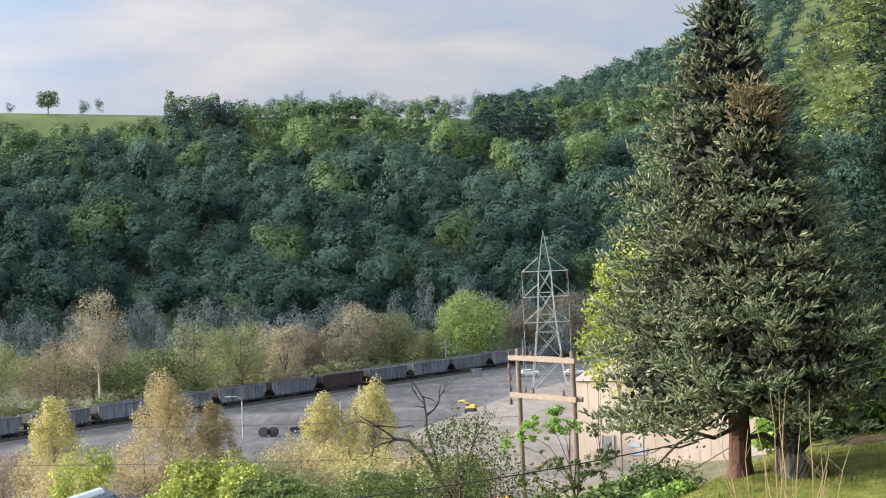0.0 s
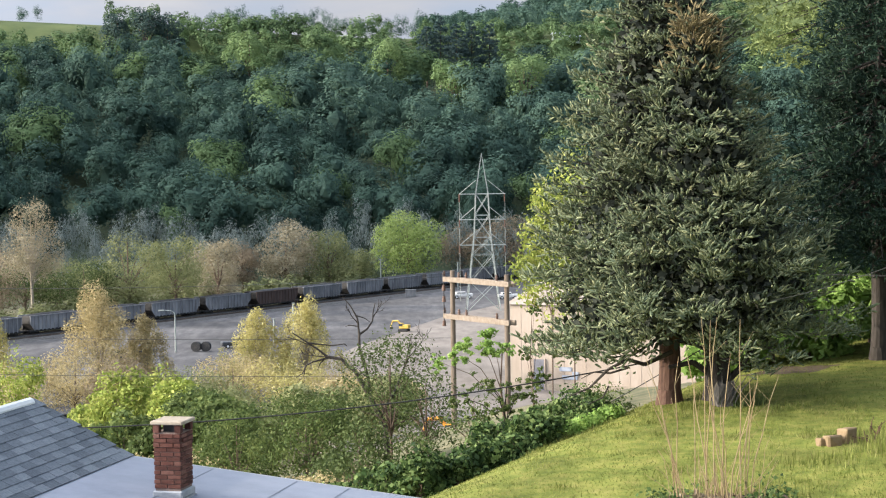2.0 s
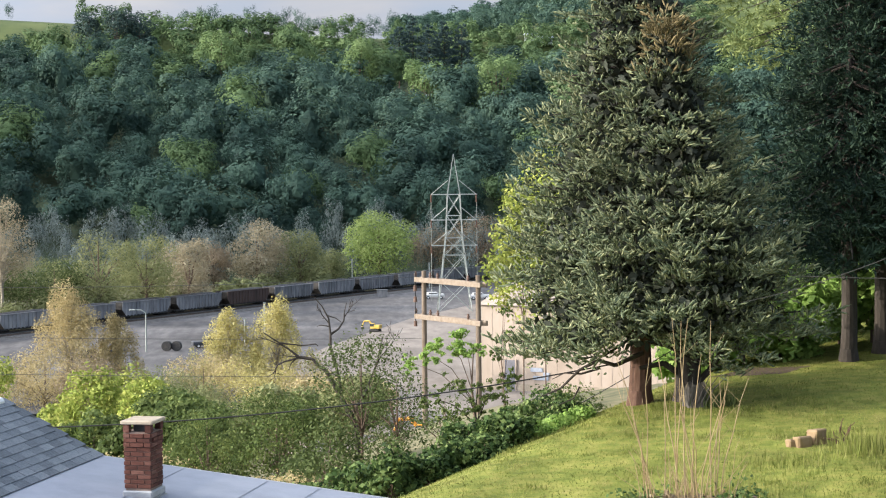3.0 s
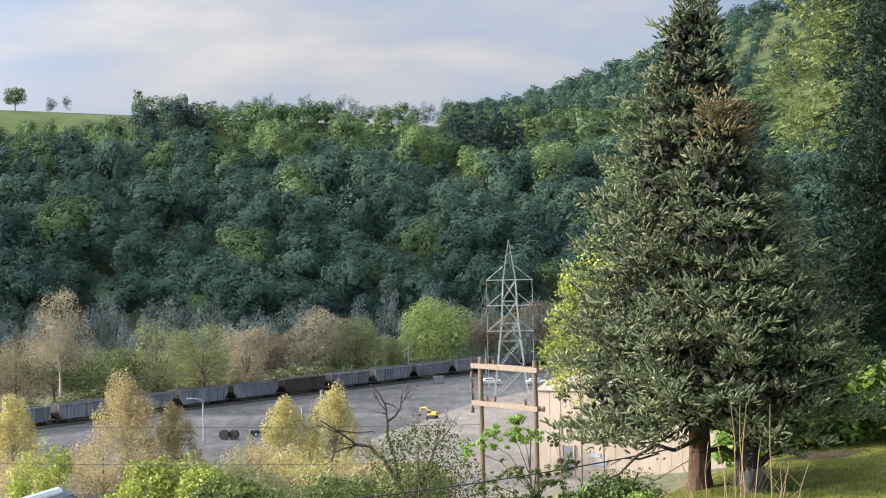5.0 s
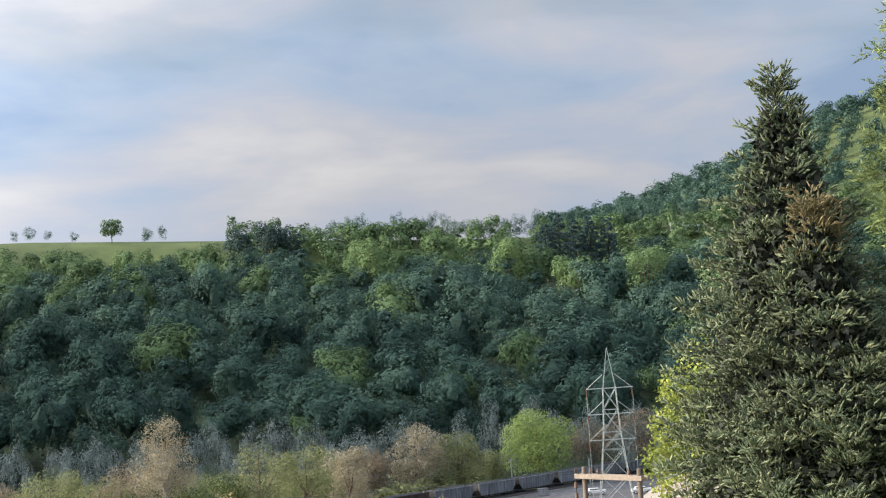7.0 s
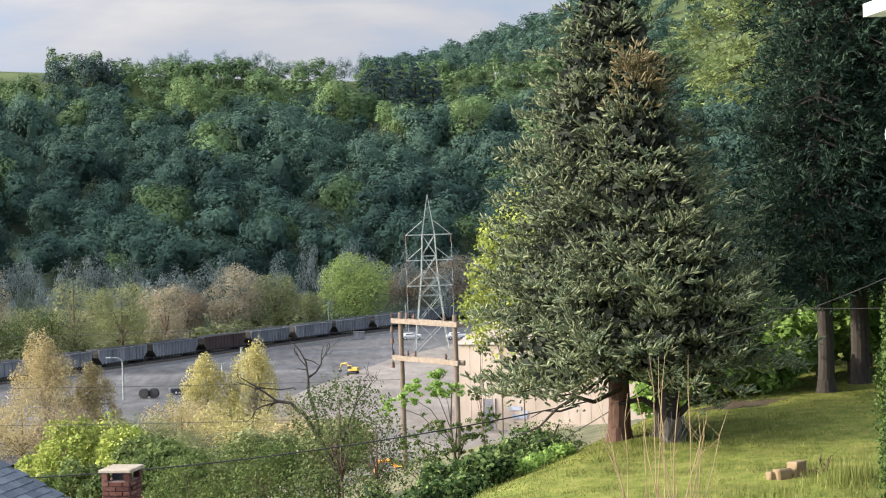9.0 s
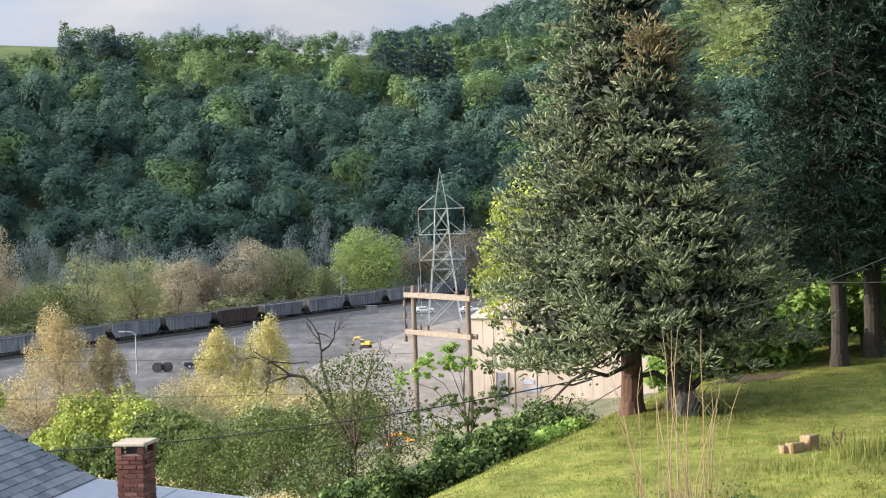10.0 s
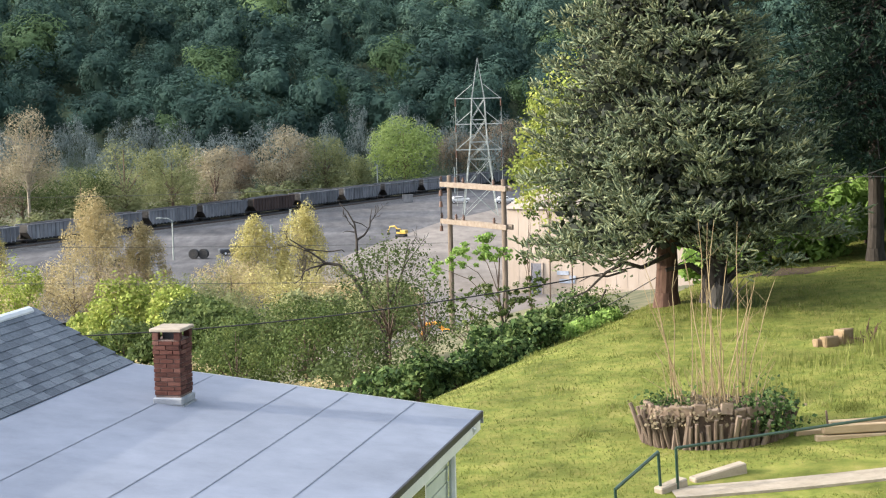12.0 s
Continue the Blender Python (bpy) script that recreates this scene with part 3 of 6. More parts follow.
def coal_car(mat, label):
    car = thing("hopper_car", rail_pose(0), label, "railcar", "cars of the coal train")
    bm = bmesh.new()
    length, top, bot, half = 14.6, 3.85, 1.15, 1.5
    prof = [(-length / 2, top), (length / 2, top), (length / 2, 2.5), (length / 2 - 1.2, bot), (-length / 2 + 1.2, bot), (-length / 2, 2.5)]
    rings = []
    for s in (-half, half):
        rings.append([bm.verts.new((u, s, z)) for u, z in prof])
    bm.faces.new(rings[0])
    bm.faces.new(rings[1][::-1])
    for i in range(len(prof)):
        j = (i + 1) % len(prof)
        if i:
            bm.faces.new((rings[0][i], rings[1][i], rings[1][j], rings[0][j]))
    bm.normal_update()
    # end faces get the dark gear colour, which stands in for shade between cars
    for f in bm.faces:
        f.material_index = 1 if abs(f.normal.x) > 0.3 else 0
    hull = bm_mesh("body", bm)
    hull.materials.append(mat)
    hull.materials.append(M_CAR_DARK)
    part("body", hull, mat, car)
    for i in range(15):
        u = -length / 2 + 0.15 + i * (length - 0.3) / 14
        z0 = max(bot, bot + (abs(u) - (length / 2 - 1.2)) * 1.12)
        for s in (-1, 1):
            part("rib", box_bm((u, s * (half + 0.07), (top + z0) / 2), (0.16, 0.15, top - z0)), mat, car)
    for s in (-1, 1):
        part("top_chord", box_bm((0, s * (half + 0.06), top), (length, 0.2, 0.2)), mat, car)
        part("side_sill", box_bm((0, s * (half - 0.1), bot), (length + 0.6, 0.22, 0.3)), M_CAR_DARK, car)
    b2 = bmesh.new()
    bmesh.ops.create_grid(b2, x_segments=16, y_segments=4, size=0.5, matrix=Matrix.Diagonal((length - 0.2, half * 2 - 0.1, 1, 1)))
    for v in b2.verts:
        e = (1 - (2 * v.co.x / length) ** 6) * (1 - (v.co.y / half) ** 2)
        v.co.z = top - 0.15 + 0.5 * max(0, e) + 0.12 * noise.noise(v.co * 1.3)
    part("coal_load", b2, M_COAL, car, "heaped black coal")
    part("centre_sill", box_bm((0, 0, 0.95), (16.4, 0.5, 0.35)), M_CAR_DARK, car)
    for e in (-1, 1):
        part("end_platform", box_bm((e * (length / 2 + 0.25), 0, 1.2), (0.9, 2.7, 0.16)), M_CAR_DARK, car)
        part("brake_box", box_bm((e * (length / 2 - 0.45), 0.7, 1.75), (0.5, 0.4, 0.7)), M_CAR_DARK, car)
        truck = part("truck", box_bm((e * 5.6, 0, 0.72), (2.4, 2.0, 0.3), bevel=0.04), M_CAR_DARK, car)
        for w in (-0.88, 0.88):
            for s in (-0.75, 0.75):
                part("wheel", tube_bm((e * 5.6 + w, s - 0.07, 0.47), (e * 5.6 + w, s + 0.07, 0.47), 0.46, seg=14), M_STEEL, truck)
    return car


CAR = 16.6
first = coal_car(M_CAR_GREY, "weathered grey ribbed coal hopper car heaped with coal")
first.matrix_world = rail_pose(-40)
for i in range(1, 18):
    if i != 7:
        copy_thing(first, rail_pose(-40 + CAR * i))
brown = coal_car(M_CAR_BROWN, "rusty brown coal hopper car among grey ones")
brown.matrix_world = rail_pose(-40 + CAR * 7)

# ---- the house with the low roof ----
CORNER = Vector((1.44, 24.5, 26.45))
HE = Vector((-0.254, -0.967, 0)).normalized()   # along the eave, to the viewer
HR = Vector((-0.967, 0.254, 0)).normalized()    # up the roof
SLOPE, JOIN, RIDGE = 0.119, 4.9, 6.3
HM = Matrix(((HR.x, HE.x, 0, CORNER.x), (HR.y, HE.y, 0, CORNER.y), (0, 0, 1, CORNER.z), (0, 0, 0, 1)))
house = thing("house", HM, "single-storey house with low grey rolled roof and shingled gable", "house")
DEEP = 11.0
zj = SLOPE * JOIN
zr = zj + 0.74


def slab(corners, thick):
    bm = bmesh.new()
    top = [bm.verts.new(c) for c in corners]
    low = [bm.verts.new((c[0], c[1], c[2] - thick)) for c in corners]
    bm.faces.new(top)
    bm.faces.new(low[::-1])
    for i in range(len(corners)):
        j = (i + 1) % len(corners)
        bm.faces.new((top[i], low[i], low[j], top[j]))
    bmesh.ops.recalc_face_normals(bm, faces=bm.faces)
    return bm


low_roof = part("low_roof", slab([(0, 0, 0), (JOIN + 0.1, 0, zj + 0.012), (JOIN + 0.1, DEEP, zj + 0.012), (0, DEEP, 0)], 0.1), M_MEMBRANE, house, "grey rolled roofing sheets")
for u in (0.9, 1.81, 2.52, 3.7):
    w = 0.009
    part("lap_seam", slab([(u - w, 0.05, (u - w) * SLOPE + 0.006), (u + w, 0.05, (u + w) * SLOPE + 0.006), (u + w, DEEP, (u + w) * SLOPE + 0.006), (u - w, DEEP, (u - w) * SLOPE + 0.006)], 0.004), M_SEAM, low_roof)
part("drip_edge", box_bm((-0.012, DEEP / 2, -0.03), (0.03, DEEP, 0.075)), M_BLACK, house)
part("fascia", box_bm((0.03, DEEP / 2, -0.16), (0.04, DEEP - 0.04, 0.16)), M_WHITE, house)
part("rake_board", slab([(-0.02, -0.045, 0.0), (JOIN, -0.045, zj), (JOIN, -0.003, zj), (-0.02, -0.003, 0.0)], 0.16), M_FLASH, house)
part("gutter_spout", bent_tube(bmesh.new(), [(0.0, 0.5, -0.12), (0.12, 0.5, -0.3), (0.3, 0.5, -0.45), (0.3, 0.5, -2.0)], [0.05, 0.05, 0.05, 0.05]), M_WHITE, house)
part("wall", box_bm((JOIN / 2 + 0.3, DEEP / 2 + 0.25, -1.25), (JOIN - 0.2, DEEP - 0.3, 2.4)), M_SIDING, house)
for k in range(9):
    part("siding_board", box_bm((0.387, DEEP / 2 + 0.25, -0.35 - 0.2 * k), (0.024, DEEP - 0.3, 0.185), Matrix.Rotation(radians(-3), 4, "Y")), M_SIDING, house)
win = part("window", box_bm((0.365, 2.4, -0.95), (0.05, 1.1, 1.0)), M_WHITE, house, "white framed window")
part("pane", box_bm((0.342, 2.4, -0.95), (0.012, 0.94, 0.84)), M_GLASS_DARK, win)
part("shingled_roof", slab([(JOIN, -0.06, zj), (RIDGE, -0.06, zr), (RIDGE, DEEP, zr), (JOIN, DEEP, zj)], 0.12), M_SHINGLE_UNDER, house, "blue-grey asphalt shingles")
part("back_slope", slab([(RIDGE, -0.06, zr), (RIDGE + 4.2, -0.06, zr - 2.1), (RIDGE + 4.2, DEEP, zr - 2.1), (RIDGE, DEEP, zr)], 0.12), M_SHINGLE_UNDER, house)
part("gable_wall", box_bm((RIDGE + 0.9, DEEP / 2 + 0.3, -1.3), (5.0, DEEP - 0.4, 2.5)), M_SIDING, house)
shingled = [o for o in house.children if o.name.startswith("shingled_roof")][0]
pitch = math.atan2(zr - zj, RIDGE - JOIN)
run = math.hypot(zr - zj, RIDGE - JOIN)
sb = box_bm((0, 0, 0), (0.205, 0.296, 0.009))
shingle_mesh = bm_mesh("shingle", sb)
rs = random.Random(5)
rows_n = 11
for i in range(rows_n):
    k = (i + 0.5) * run / rows_n
    cols = 24
    for j in range(cols):
        v = -0.04 + 0.15 + j * 0.3 + (0.15 if i % 2 else 0.0)
        u, z = JOIN + k * math.cos(pitch), zj + k * math.sin(pitch)
        s = part("shingle", shingle_mesh, M_SHINGLE, shingled)
        s.matrix_local = Matrix.Translation((u - 0.011 * math.sin(pitch), v, z + 0.016 + rs.uniform(0, 0.003))) @ Matrix.Rotation(-pitch + 0.05, 4, "Y") @ Matrix.Diagonal((1, 1 - 0.02 * rs.random(), 1, 1))
part("shingle_field", slab([(JOIN, 7.3, zj + 0.012), (RIDGE, 7.3, zr + 0.012), (RIDGE, DEEP, zr + 0.012), (JOIN, DEEP, zj + 0.012)], 0.01), M_SHINGLE, shingled)
part("ridge_cap", bent_tube(bmesh.new(), [(RIDGE, 0.15, zr - 0.02), (RIDGE, DEEP, zr - 0.02)], [0.085, 0.085], 10), M_WHITE, house, "white metal ridge cap")

# chimney
CH_U, CH_V, CH_W, CH_D = 3.55, 1.93, 0.42, 0.52
ch = thing("chimney", HM @ Matrix.Translation((CH_U, CH_V, CH_U * SLOPE)) @ Matrix.Diagonal((0.84, 0.84, 0.83, 1)), "red brick chimney with concrete cap on the low roof", "chimney")
body_h = 1.02
part("mortar_core", box_bm((0, 0, body_h / 2 - 0.05), (CH_W - 0.03, CH_D - 0.03, body_h + 0.02)), M_MORTAR, ch)
part("flashing", slab([(-0.25, -0.29, -0.01), (0.25, -0.29, -0.01), (0.25, 0.29, -0.01), (-0.25, 0.29, -0.01)], 0.05), M_FLASH, ch)
fl = bmesh.new()
box(fl, (0, 0, 0.045), (CH_W + 0.05, CH_D + 0.05, 0.12), bevel=0.02)
part("flashing_collar", fl, M_FLASH, ch)
brick_mesh = bm_mesh("brick", box_bm((0, 0, 0), (0.198, 0.095, 0.058), bevel=0.004))
courses = 12
for i in range(courses):
    z = 0.17 + i * 0.069
    grow = 0.0 if i < courses - 3 else 0.018
    for s in (-1, 1):
        for k in range(3 if i % 2 else 2):
            if i % 2:
                u, ln = (-CH_W / 2 + (0.05, 0.21, 0.37)[k], (0.5, 1, 0.5)[k])
            else:
                u, ln = (-CH_W / 2 + (0.105, 0.315)[k], 1)
            b = part("brick", brick_mesh, M_BRICK, ch)
            b.matrix_local = Matrix.Translation((u, s * (CH_D / 2 - 0.047 + grow), z)) @ Matrix.Diagonal((ln, 1, 1, 1))
        for k in range(2):
            b = part("brick", brick_mesh, M_BRICK, ch)
            b.matrix_local = Matrix.Translation((s * (CH_W / 2 - 0.047 + grow), (-0.5 + k) * 0.21 + (0.03 if i % 2 else -0.03), z)) @ Matrix.Rotation(radians(90), 4, "Z")
for s in (-1, 1):
    for k in (-1, 1):
        part("cap_pier", box_bm((s * 0.17, k * 0.21, 1.04), (0.09, 0.11, 0.13)), M_BRICK, ch)
part("flue_lining", box_bm((0.0, 0.0, 1.0), (0.2, 0.26, 0.14)), M_BLACK, ch)
part("cap_slab", box_bm((0, 0, 1.125), (0.50, 0.58, 0.055), bevel=0.012), M_CONCRETE, ch, "weathered concrete cap")

# ---- conifers ----


def needle_tris(p, d, ln, rng, k=10, spread=0.075, width=0.02):
    """Shoots at p along d: k slanted needle tufts each, as slim triangles."""
    n = len(p)
    P, D = np.repeat(p, k, 0), np.repeat(d, k, 0)
    L = np.repeat(ln, k)[:, None]
    u = np.tile(np.linspace(0.0, 0.95, k), n)[:, None]
    rad = unit(np.cross(D, rng.normal(size=D.shape)))
    root = P + D * L * u
    tip = root + rad * spread * rng.uniform(0.6, 1.3, (n * k, 1)) + D * spread * rng.uniform(0.9, 1.6, (n * k, 1))
    w = unit(np.cross(tip - root, rng.normal(size=D.shape))) * width
    return np.stack([root - w, root + w, tip], 1)


def spindle_tris(p, d, ln, rng, radius):
    """Shoots as blunt four-sided brushes, a little thicker towards the tip."""
    n = len(p)
    a1 = unit(np.cross(d, rng.normal(size=d.shape)))
    a2 = np.cross(d, a1)
    L = ln[:, None]
    r = radius * rng.uniform(0.75, 1.2, (n, 1))
    base, tip = p - d * L * 0.05, p + d * L
    low, high = [], []
    for k in range(4):
        t = math.pi * k / 2
        w = (a1 * math.cos(t) + a2 * math.sin(t)) * r
        low.append(p + d * L * 0.3 + w * rng.uniform(0.6, 1.0, (n, 1)))
        high.append(p + d * L * rng.uniform(0.72, 0.9, (n, 1)) + w * rng.uniform(0.7, 1.1, (n, 1)))
    out = []
    for k in range(4):
        j = (k + 1) % 4
        out += [np.stack([base, low[j], low[k]], 1), np.stack([low[k], low[j], high[j]], 1), np.stack([low[k], high[j], high[k]], 1), np.stack([high[k], high[j], tip], 1)]
    return np.concatenate(out)


def conifer_shoots(rng, top, low, profile, step, per, density, droop, lift, shoot, fan=0):
    ps, ds, ls, limbs = [], [], [], []
    z = low
    while z < top - 0.05:
        u = z / top
        r = float(np.interp(u, *profile))
        count = max(3, int(per * (0.5 + 0.5 * min(1, r / 2))))
        a0 = rng.uniform(0, 6.28)
        for b in range(count):
            a = a0 + b * 2 * math.pi / count + rng.normal(0, 0.2)
            ln = r * rng.uniform(0.72, 1.12)
            out = np.array([math.cos(a), math.sin(a), 0])
            lat = np.array([-out[1], out[0], 0])
            zz = z + rng.normal(0, step * 0.4)
            k = max(5, int(ln * density * (0.55 + 0.45 * ln / 2)))
            v = 1 - rng.random(k) ** 1.5 * 0.85
            sgn = rng.choice([-1, 1], k)
            wide = ((1 - v) * 0.5 + 0.08) * ln * rng.random(k)
            pos = np.outer(ln * v, out) + lat * (wide * sgn)[:, None]
            pos[:, 2] += zz - droop * ln * v + lift * ln * v * v - wide * 0.25 + rng.normal(0, 0.05, k)
            dr = out * 0.75 + lat * (sgn * rng.uniform(0.1, 1.0, k))[:, None] + np.stack([np.zeros(k), np.zeros(k), rng.normal(0.18, 0.3, k)], 1)
            main = unit(dr + rng.normal(size=dr.shape) * 0.18)
            size = shoot * rng.uniform(0.65, 1.25, k)
            ps.append(pos)
            ds.append(main)
            ls.append(size)
            for _ in range(fan):
                turn = unit(rng.normal(size=main.shape) - main * 0.2)
                turn -= main * (turn * main).sum(1, keepdims=True)
                ps.append(pos + main * (size * rng.uniform(0.0, 0.45, k))[:, None])
                ds.append(unit(main + unit(turn) * rng.uniform(0.6, 1.1, (k, 1)) + [0, 0, 0.12]))
                ls.append(size * rng.uniform(0.5, 0.75, k))
            limbs.append((zz, out, ln, droop, lift))
        z += step * rng.uniform(0.8, 1.2) * (0.6 + 0.4 * min(1, r))
    return np.concatenate(ps), np.concatenate(ds), np.concatenate(ls), limbs


def limb_mesh(limbs, thick):
    bm = bmesh.new()
    for zz, out, ln, droop, lift in limbs:
        pts = [tuple(out * ln * v + np.array([0, 0, zz - droop * ln * v + lift * ln * v * v])) for v in (0, 0.5, 0.95)]
        bent_tube(bm, pts, [thick * (0.4 + ln * 0.2), thick * 0.5, thick * 0.15], 5)
    return bm


def conifer(name, x, y, top, low, profile, label, seed, mat, bark, trunk, step=0.27, per=9, density=7, droop=0.26, lift=0.2, shoot=0.31, k=5, spread=0.06, width=0.015, lean=(0, 0), fan=0):
    rng = np.random.default_rng(seed)
    base = thing(name, (x, y, H(x, y)), label, "tree")
    p, d, ln, limbs = conifer_shoots(rng, top, low, profile, step, per, density, droop, lift, shoot, fan)
    p[:, 0] += lean[0] * p[:, 2] / top
    p[:, 1] += lean[1] * p[:, 2] / top
    tb = bent_tube(bmesh.new(), [(0, 0, -0.3), (0, 0, 0.1), (0, 0, 0.35), (0.02, 0, 0.9), (lean[0] * 0.2, 0, max(1.9, low * 1.05))], [trunk * 1.5, trunk * 1.22, trunk * 1.04, trunk * 0.97, trunk * 0.9], 14)
    part("upper_trunk", bent_tube(bmesh.new(), [(lean[0] * 0.2, 0, max(1.88, low * 1.04)), (lean[0] * 0.95, lean[1] * 0.95, top * 0.97)], [trunk * 0.9, 0.02], 10), M_BARK_DARK, base, flat=False)
    part("trunk", tb, bark, base)
    tagged(part("branchwork", limb_mesh(limbs, 0.05), M_BARK_DARK, base), kind="stuff")
    part("needles", poly_mesh("needles", needle_tris(p, d, ln, rng, k, spread, width)), mat, base)
    return base


def spruce_shoots(rng, top, low, profile, step, per):
    """Shoots of a spruce: arching boughs in whorls, forward-slanting side twigs, and short upturned brush-like shoots along them."""
    ps, ds, ls, limbs = [], [], [], []
    up = np.array([0, 0, 1.0])
    z = low
    while z < top - 0.25:
        u = z / top
        r = float(np.interp(u, *profile))
        count = max(4, int(per * (0.55 + 0.45 * min(1, r / 2.5))))
        a0 = rng.uniform(0, 6.28)
        rise = 0.9 * smooth(0.72, 1.0, u)
        for b in range(count):
            a = a0 + b * 2 * math.pi / count + rng.normal(0, 0.22)
            ln = r * rng.uniform(0.68 - 0.25 * smooth(0.6, 0.9, u), 1.1)
            out = np.array([math.cos(a), math.sin(a), 0])
            lat = np.array([-out[1], out[0], 0])
            zz = z + rng.normal(0, step * 0.9)
            drop, lift = rng.uniform(0.15, 0.6) - rise, rng.uniform(0.16, 0.4)
            limbs.append((zz, out, ln, drop, lift))
            n = max(4, int(ln * 0.72 / 0.085))
            v = np.clip(np.linspace(0.3, 1.0, n) + rng.normal(0, 0.012, n), 0.2, 1)
            root = np.outer(ln * v, out) + np.outer(zz - drop * ln * v + lift * ln * v * v, up)
            sgn = np.where(np.arange(n) % 2, 1.0, -1.0)
            side = unit(out * 0.75 + lat * sgn[:, None] + np.outer(rng.uniform(-0.85, 0.55, n) + rise * 0.5, up))
            reach = np.minimum(0.62, 0.14 + 0.42 * (1 - v) * ln) * rng.uniform(0.6, 1.2, n)
            for f in (0.2, 0.48, 0.76, 1.0):
                keep = (reach * f > 0.06) | (f == 1.0)
                p = (root + side * (reach * f)[:, None])[keep]
                k = len(p)
                flip = np.where(rng.random(k) < 0.5, -1.0, 1.0)[:, None]
                cross = unit(np.cross(side[keep], up))
                e = side[keep] * (0.9 if f < 1 else 1.4) + cross * flip * (0.75 if f < 1 else 0.1) + np.outer(rng.uniform(0.2, 1.7, k), up) + rng.normal(size=(k, 3)) * 0.3
                ps.append(p + rng.normal(size=p.shape) * 0.02)
                ds.append(unit(e))
                ls.append(rng.uniform(0.13, 0.23, k) * (1.0 if f < 1 else 1.2))
            tip = np.outer(ln, out) + (zz - drop * ln + lift * ln) * up
            ps.append(tip)
            ds.append(unit(out + 0.45 * up + rng.normal(size=3) * 0.15)[None])
            ls.append(np.array([rng.uniform(0.22, 0.36)]))
        z += step * rng.uniform(0.75, 1.25) * (0.55 + 0.45 * min(1, r))
    # leader and its upright antler-like shoots
    for x0, z0, ln in ((0.0, top - 0.55, 0.6), (0.55, top - 1.15, 0.62), (0.27, top - 1.0, 0.4)):
        for k, f in enumerate((0.0, 0.25, 0.5, 0.72)):
            for j in range(4):
                a = j * 1.57 + k + rng.uniform(-0.3, 0.3)
                ps.append(np.array([[x0, 0, z0 + ln * f]]))
                ds.append(unit(np.array([[math.cos(a), math.sin(a), 0.75]])))
                ls.append(np.array([(0.36 - 0.34 * f) * rng.uniform(0.8, 1.3)]))
        ps.append(np.array([[x0, 0, z0]]))
        ds.append(np.array([[0.02, 0, 1.0]]))
        ls.append(np.array([ln]))
    return np.concatenate(ps), np.concatenate(ds), np.concatenate(ls), limbs


def spruce(x, y, top, low, profile, label, seed, bark, trunk, step=0.28, per=11, lean=(0, 0), crown_at=None):
    rng = np.random.default_rng(seed)
    base = thing("spruce", (x, y, H(x, y)), label, "tree")
    p, d, ln, limbs = spruce_shoots(rng, top, low, profile, step, per)
    p[:, 0] += lean[0] * p[:, 2] / top
    p[:, 1] += lean[1] * p[:, 2] / top
    knee = max(1.9, low * 1.05)
    part("trunk", bent_tube(bmesh.new(), [(0, 0, -0.3), (0, 0, 0.1), (0, 0, 0.35), (0.02, 0, 0.9), (lean[0] * 0.2, 0, knee)], [trunk * 1.5, trunk * 1.22, trunk * 1.04, trunk * 0.97, trunk * 0.9], 14), bark, base)
    part("upper_trunk", bent_tube(bmesh.new(), [(lean[0] * 0.2, 0, knee - 0.02), (lean[0] * 0.95, lean[1] * 0.95, top * 0.97)], [trunk * 0.9, 0.02], 10), M_BARK_DARK, base, flat=False)
    tagged(part("branchwork", limb_mesh(limbs, 0.05), M_BARK_DARK, base), kind="stuff")

    def dress(q, e, l_):
        return np.concatenate([needle_tris(q, e, l_, rng, 5, 0.046, 0.0085), spindle_tris(q, e, l_, rng, 0.027)])

    # dark twig fill added inside the crown to block sun and deepen its shade
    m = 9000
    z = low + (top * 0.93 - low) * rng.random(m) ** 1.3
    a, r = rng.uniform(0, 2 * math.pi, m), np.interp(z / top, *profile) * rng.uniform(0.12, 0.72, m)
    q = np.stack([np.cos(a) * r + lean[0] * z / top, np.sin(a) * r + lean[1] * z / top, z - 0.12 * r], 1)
    tagged(part("inner_foliage", poly_mesh("inner_foliage", leaf_quads(q, unit(rng.normal(size=(m, 3))), rng.uniform(0.07, 0.16, m), rng, 0.6)), M_INNER_SHADE, base, "dark twig fill that shades the crown from inside"), kind="stuff")
    if crown_at:
        hi = p[:, 2] + rng.normal(0, 0.2, len(p)) > crown_at
        part("browned_top", poly_mesh("browned_top", dress(p[hi], d[hi], ln[hi])), M_SPRUCE_BROWN, base, "browned needles at the top")
        p, d, ln = p[~hi], d[~hi], ln[~hi]
    part("needles", poly_mesh("needles", dress(p, d, ln)), M_SPRUCE, base)
    return base


PROF_A = ([0.0, 0.08, 0.2, 0.36, 0.51, 0.66, 0.78, 0.88, 0.95, 1.0], [2.1, 2.9, 3.7, 3.5, 2.75, 2.05, 1.5, 0.85, 0.42, 0.15])
spruce(7.2, 44.95, 12.35, 1.9, PROF_A, "tall blue-green spruce with dense upturned twigs on the lawn's edge", 11, M_BARK_RED, 0.27)
PROF_B = ([0.0, 0.12, 0.3, 0.5, 0.7, 0.85, 0.95, 1.0], [2.6, 3.3, 3.3, 2.5, 1.45, 0.75, 0.35, 0.1])
spruce(8.3, 44.6, 9.1, 2.3, PROF_B, "shorter spruce with a browned top beside the taller one", 12, M_BARK_DARK, 0.3, lean=(-0.85, -1.7), crown_at=7.95)

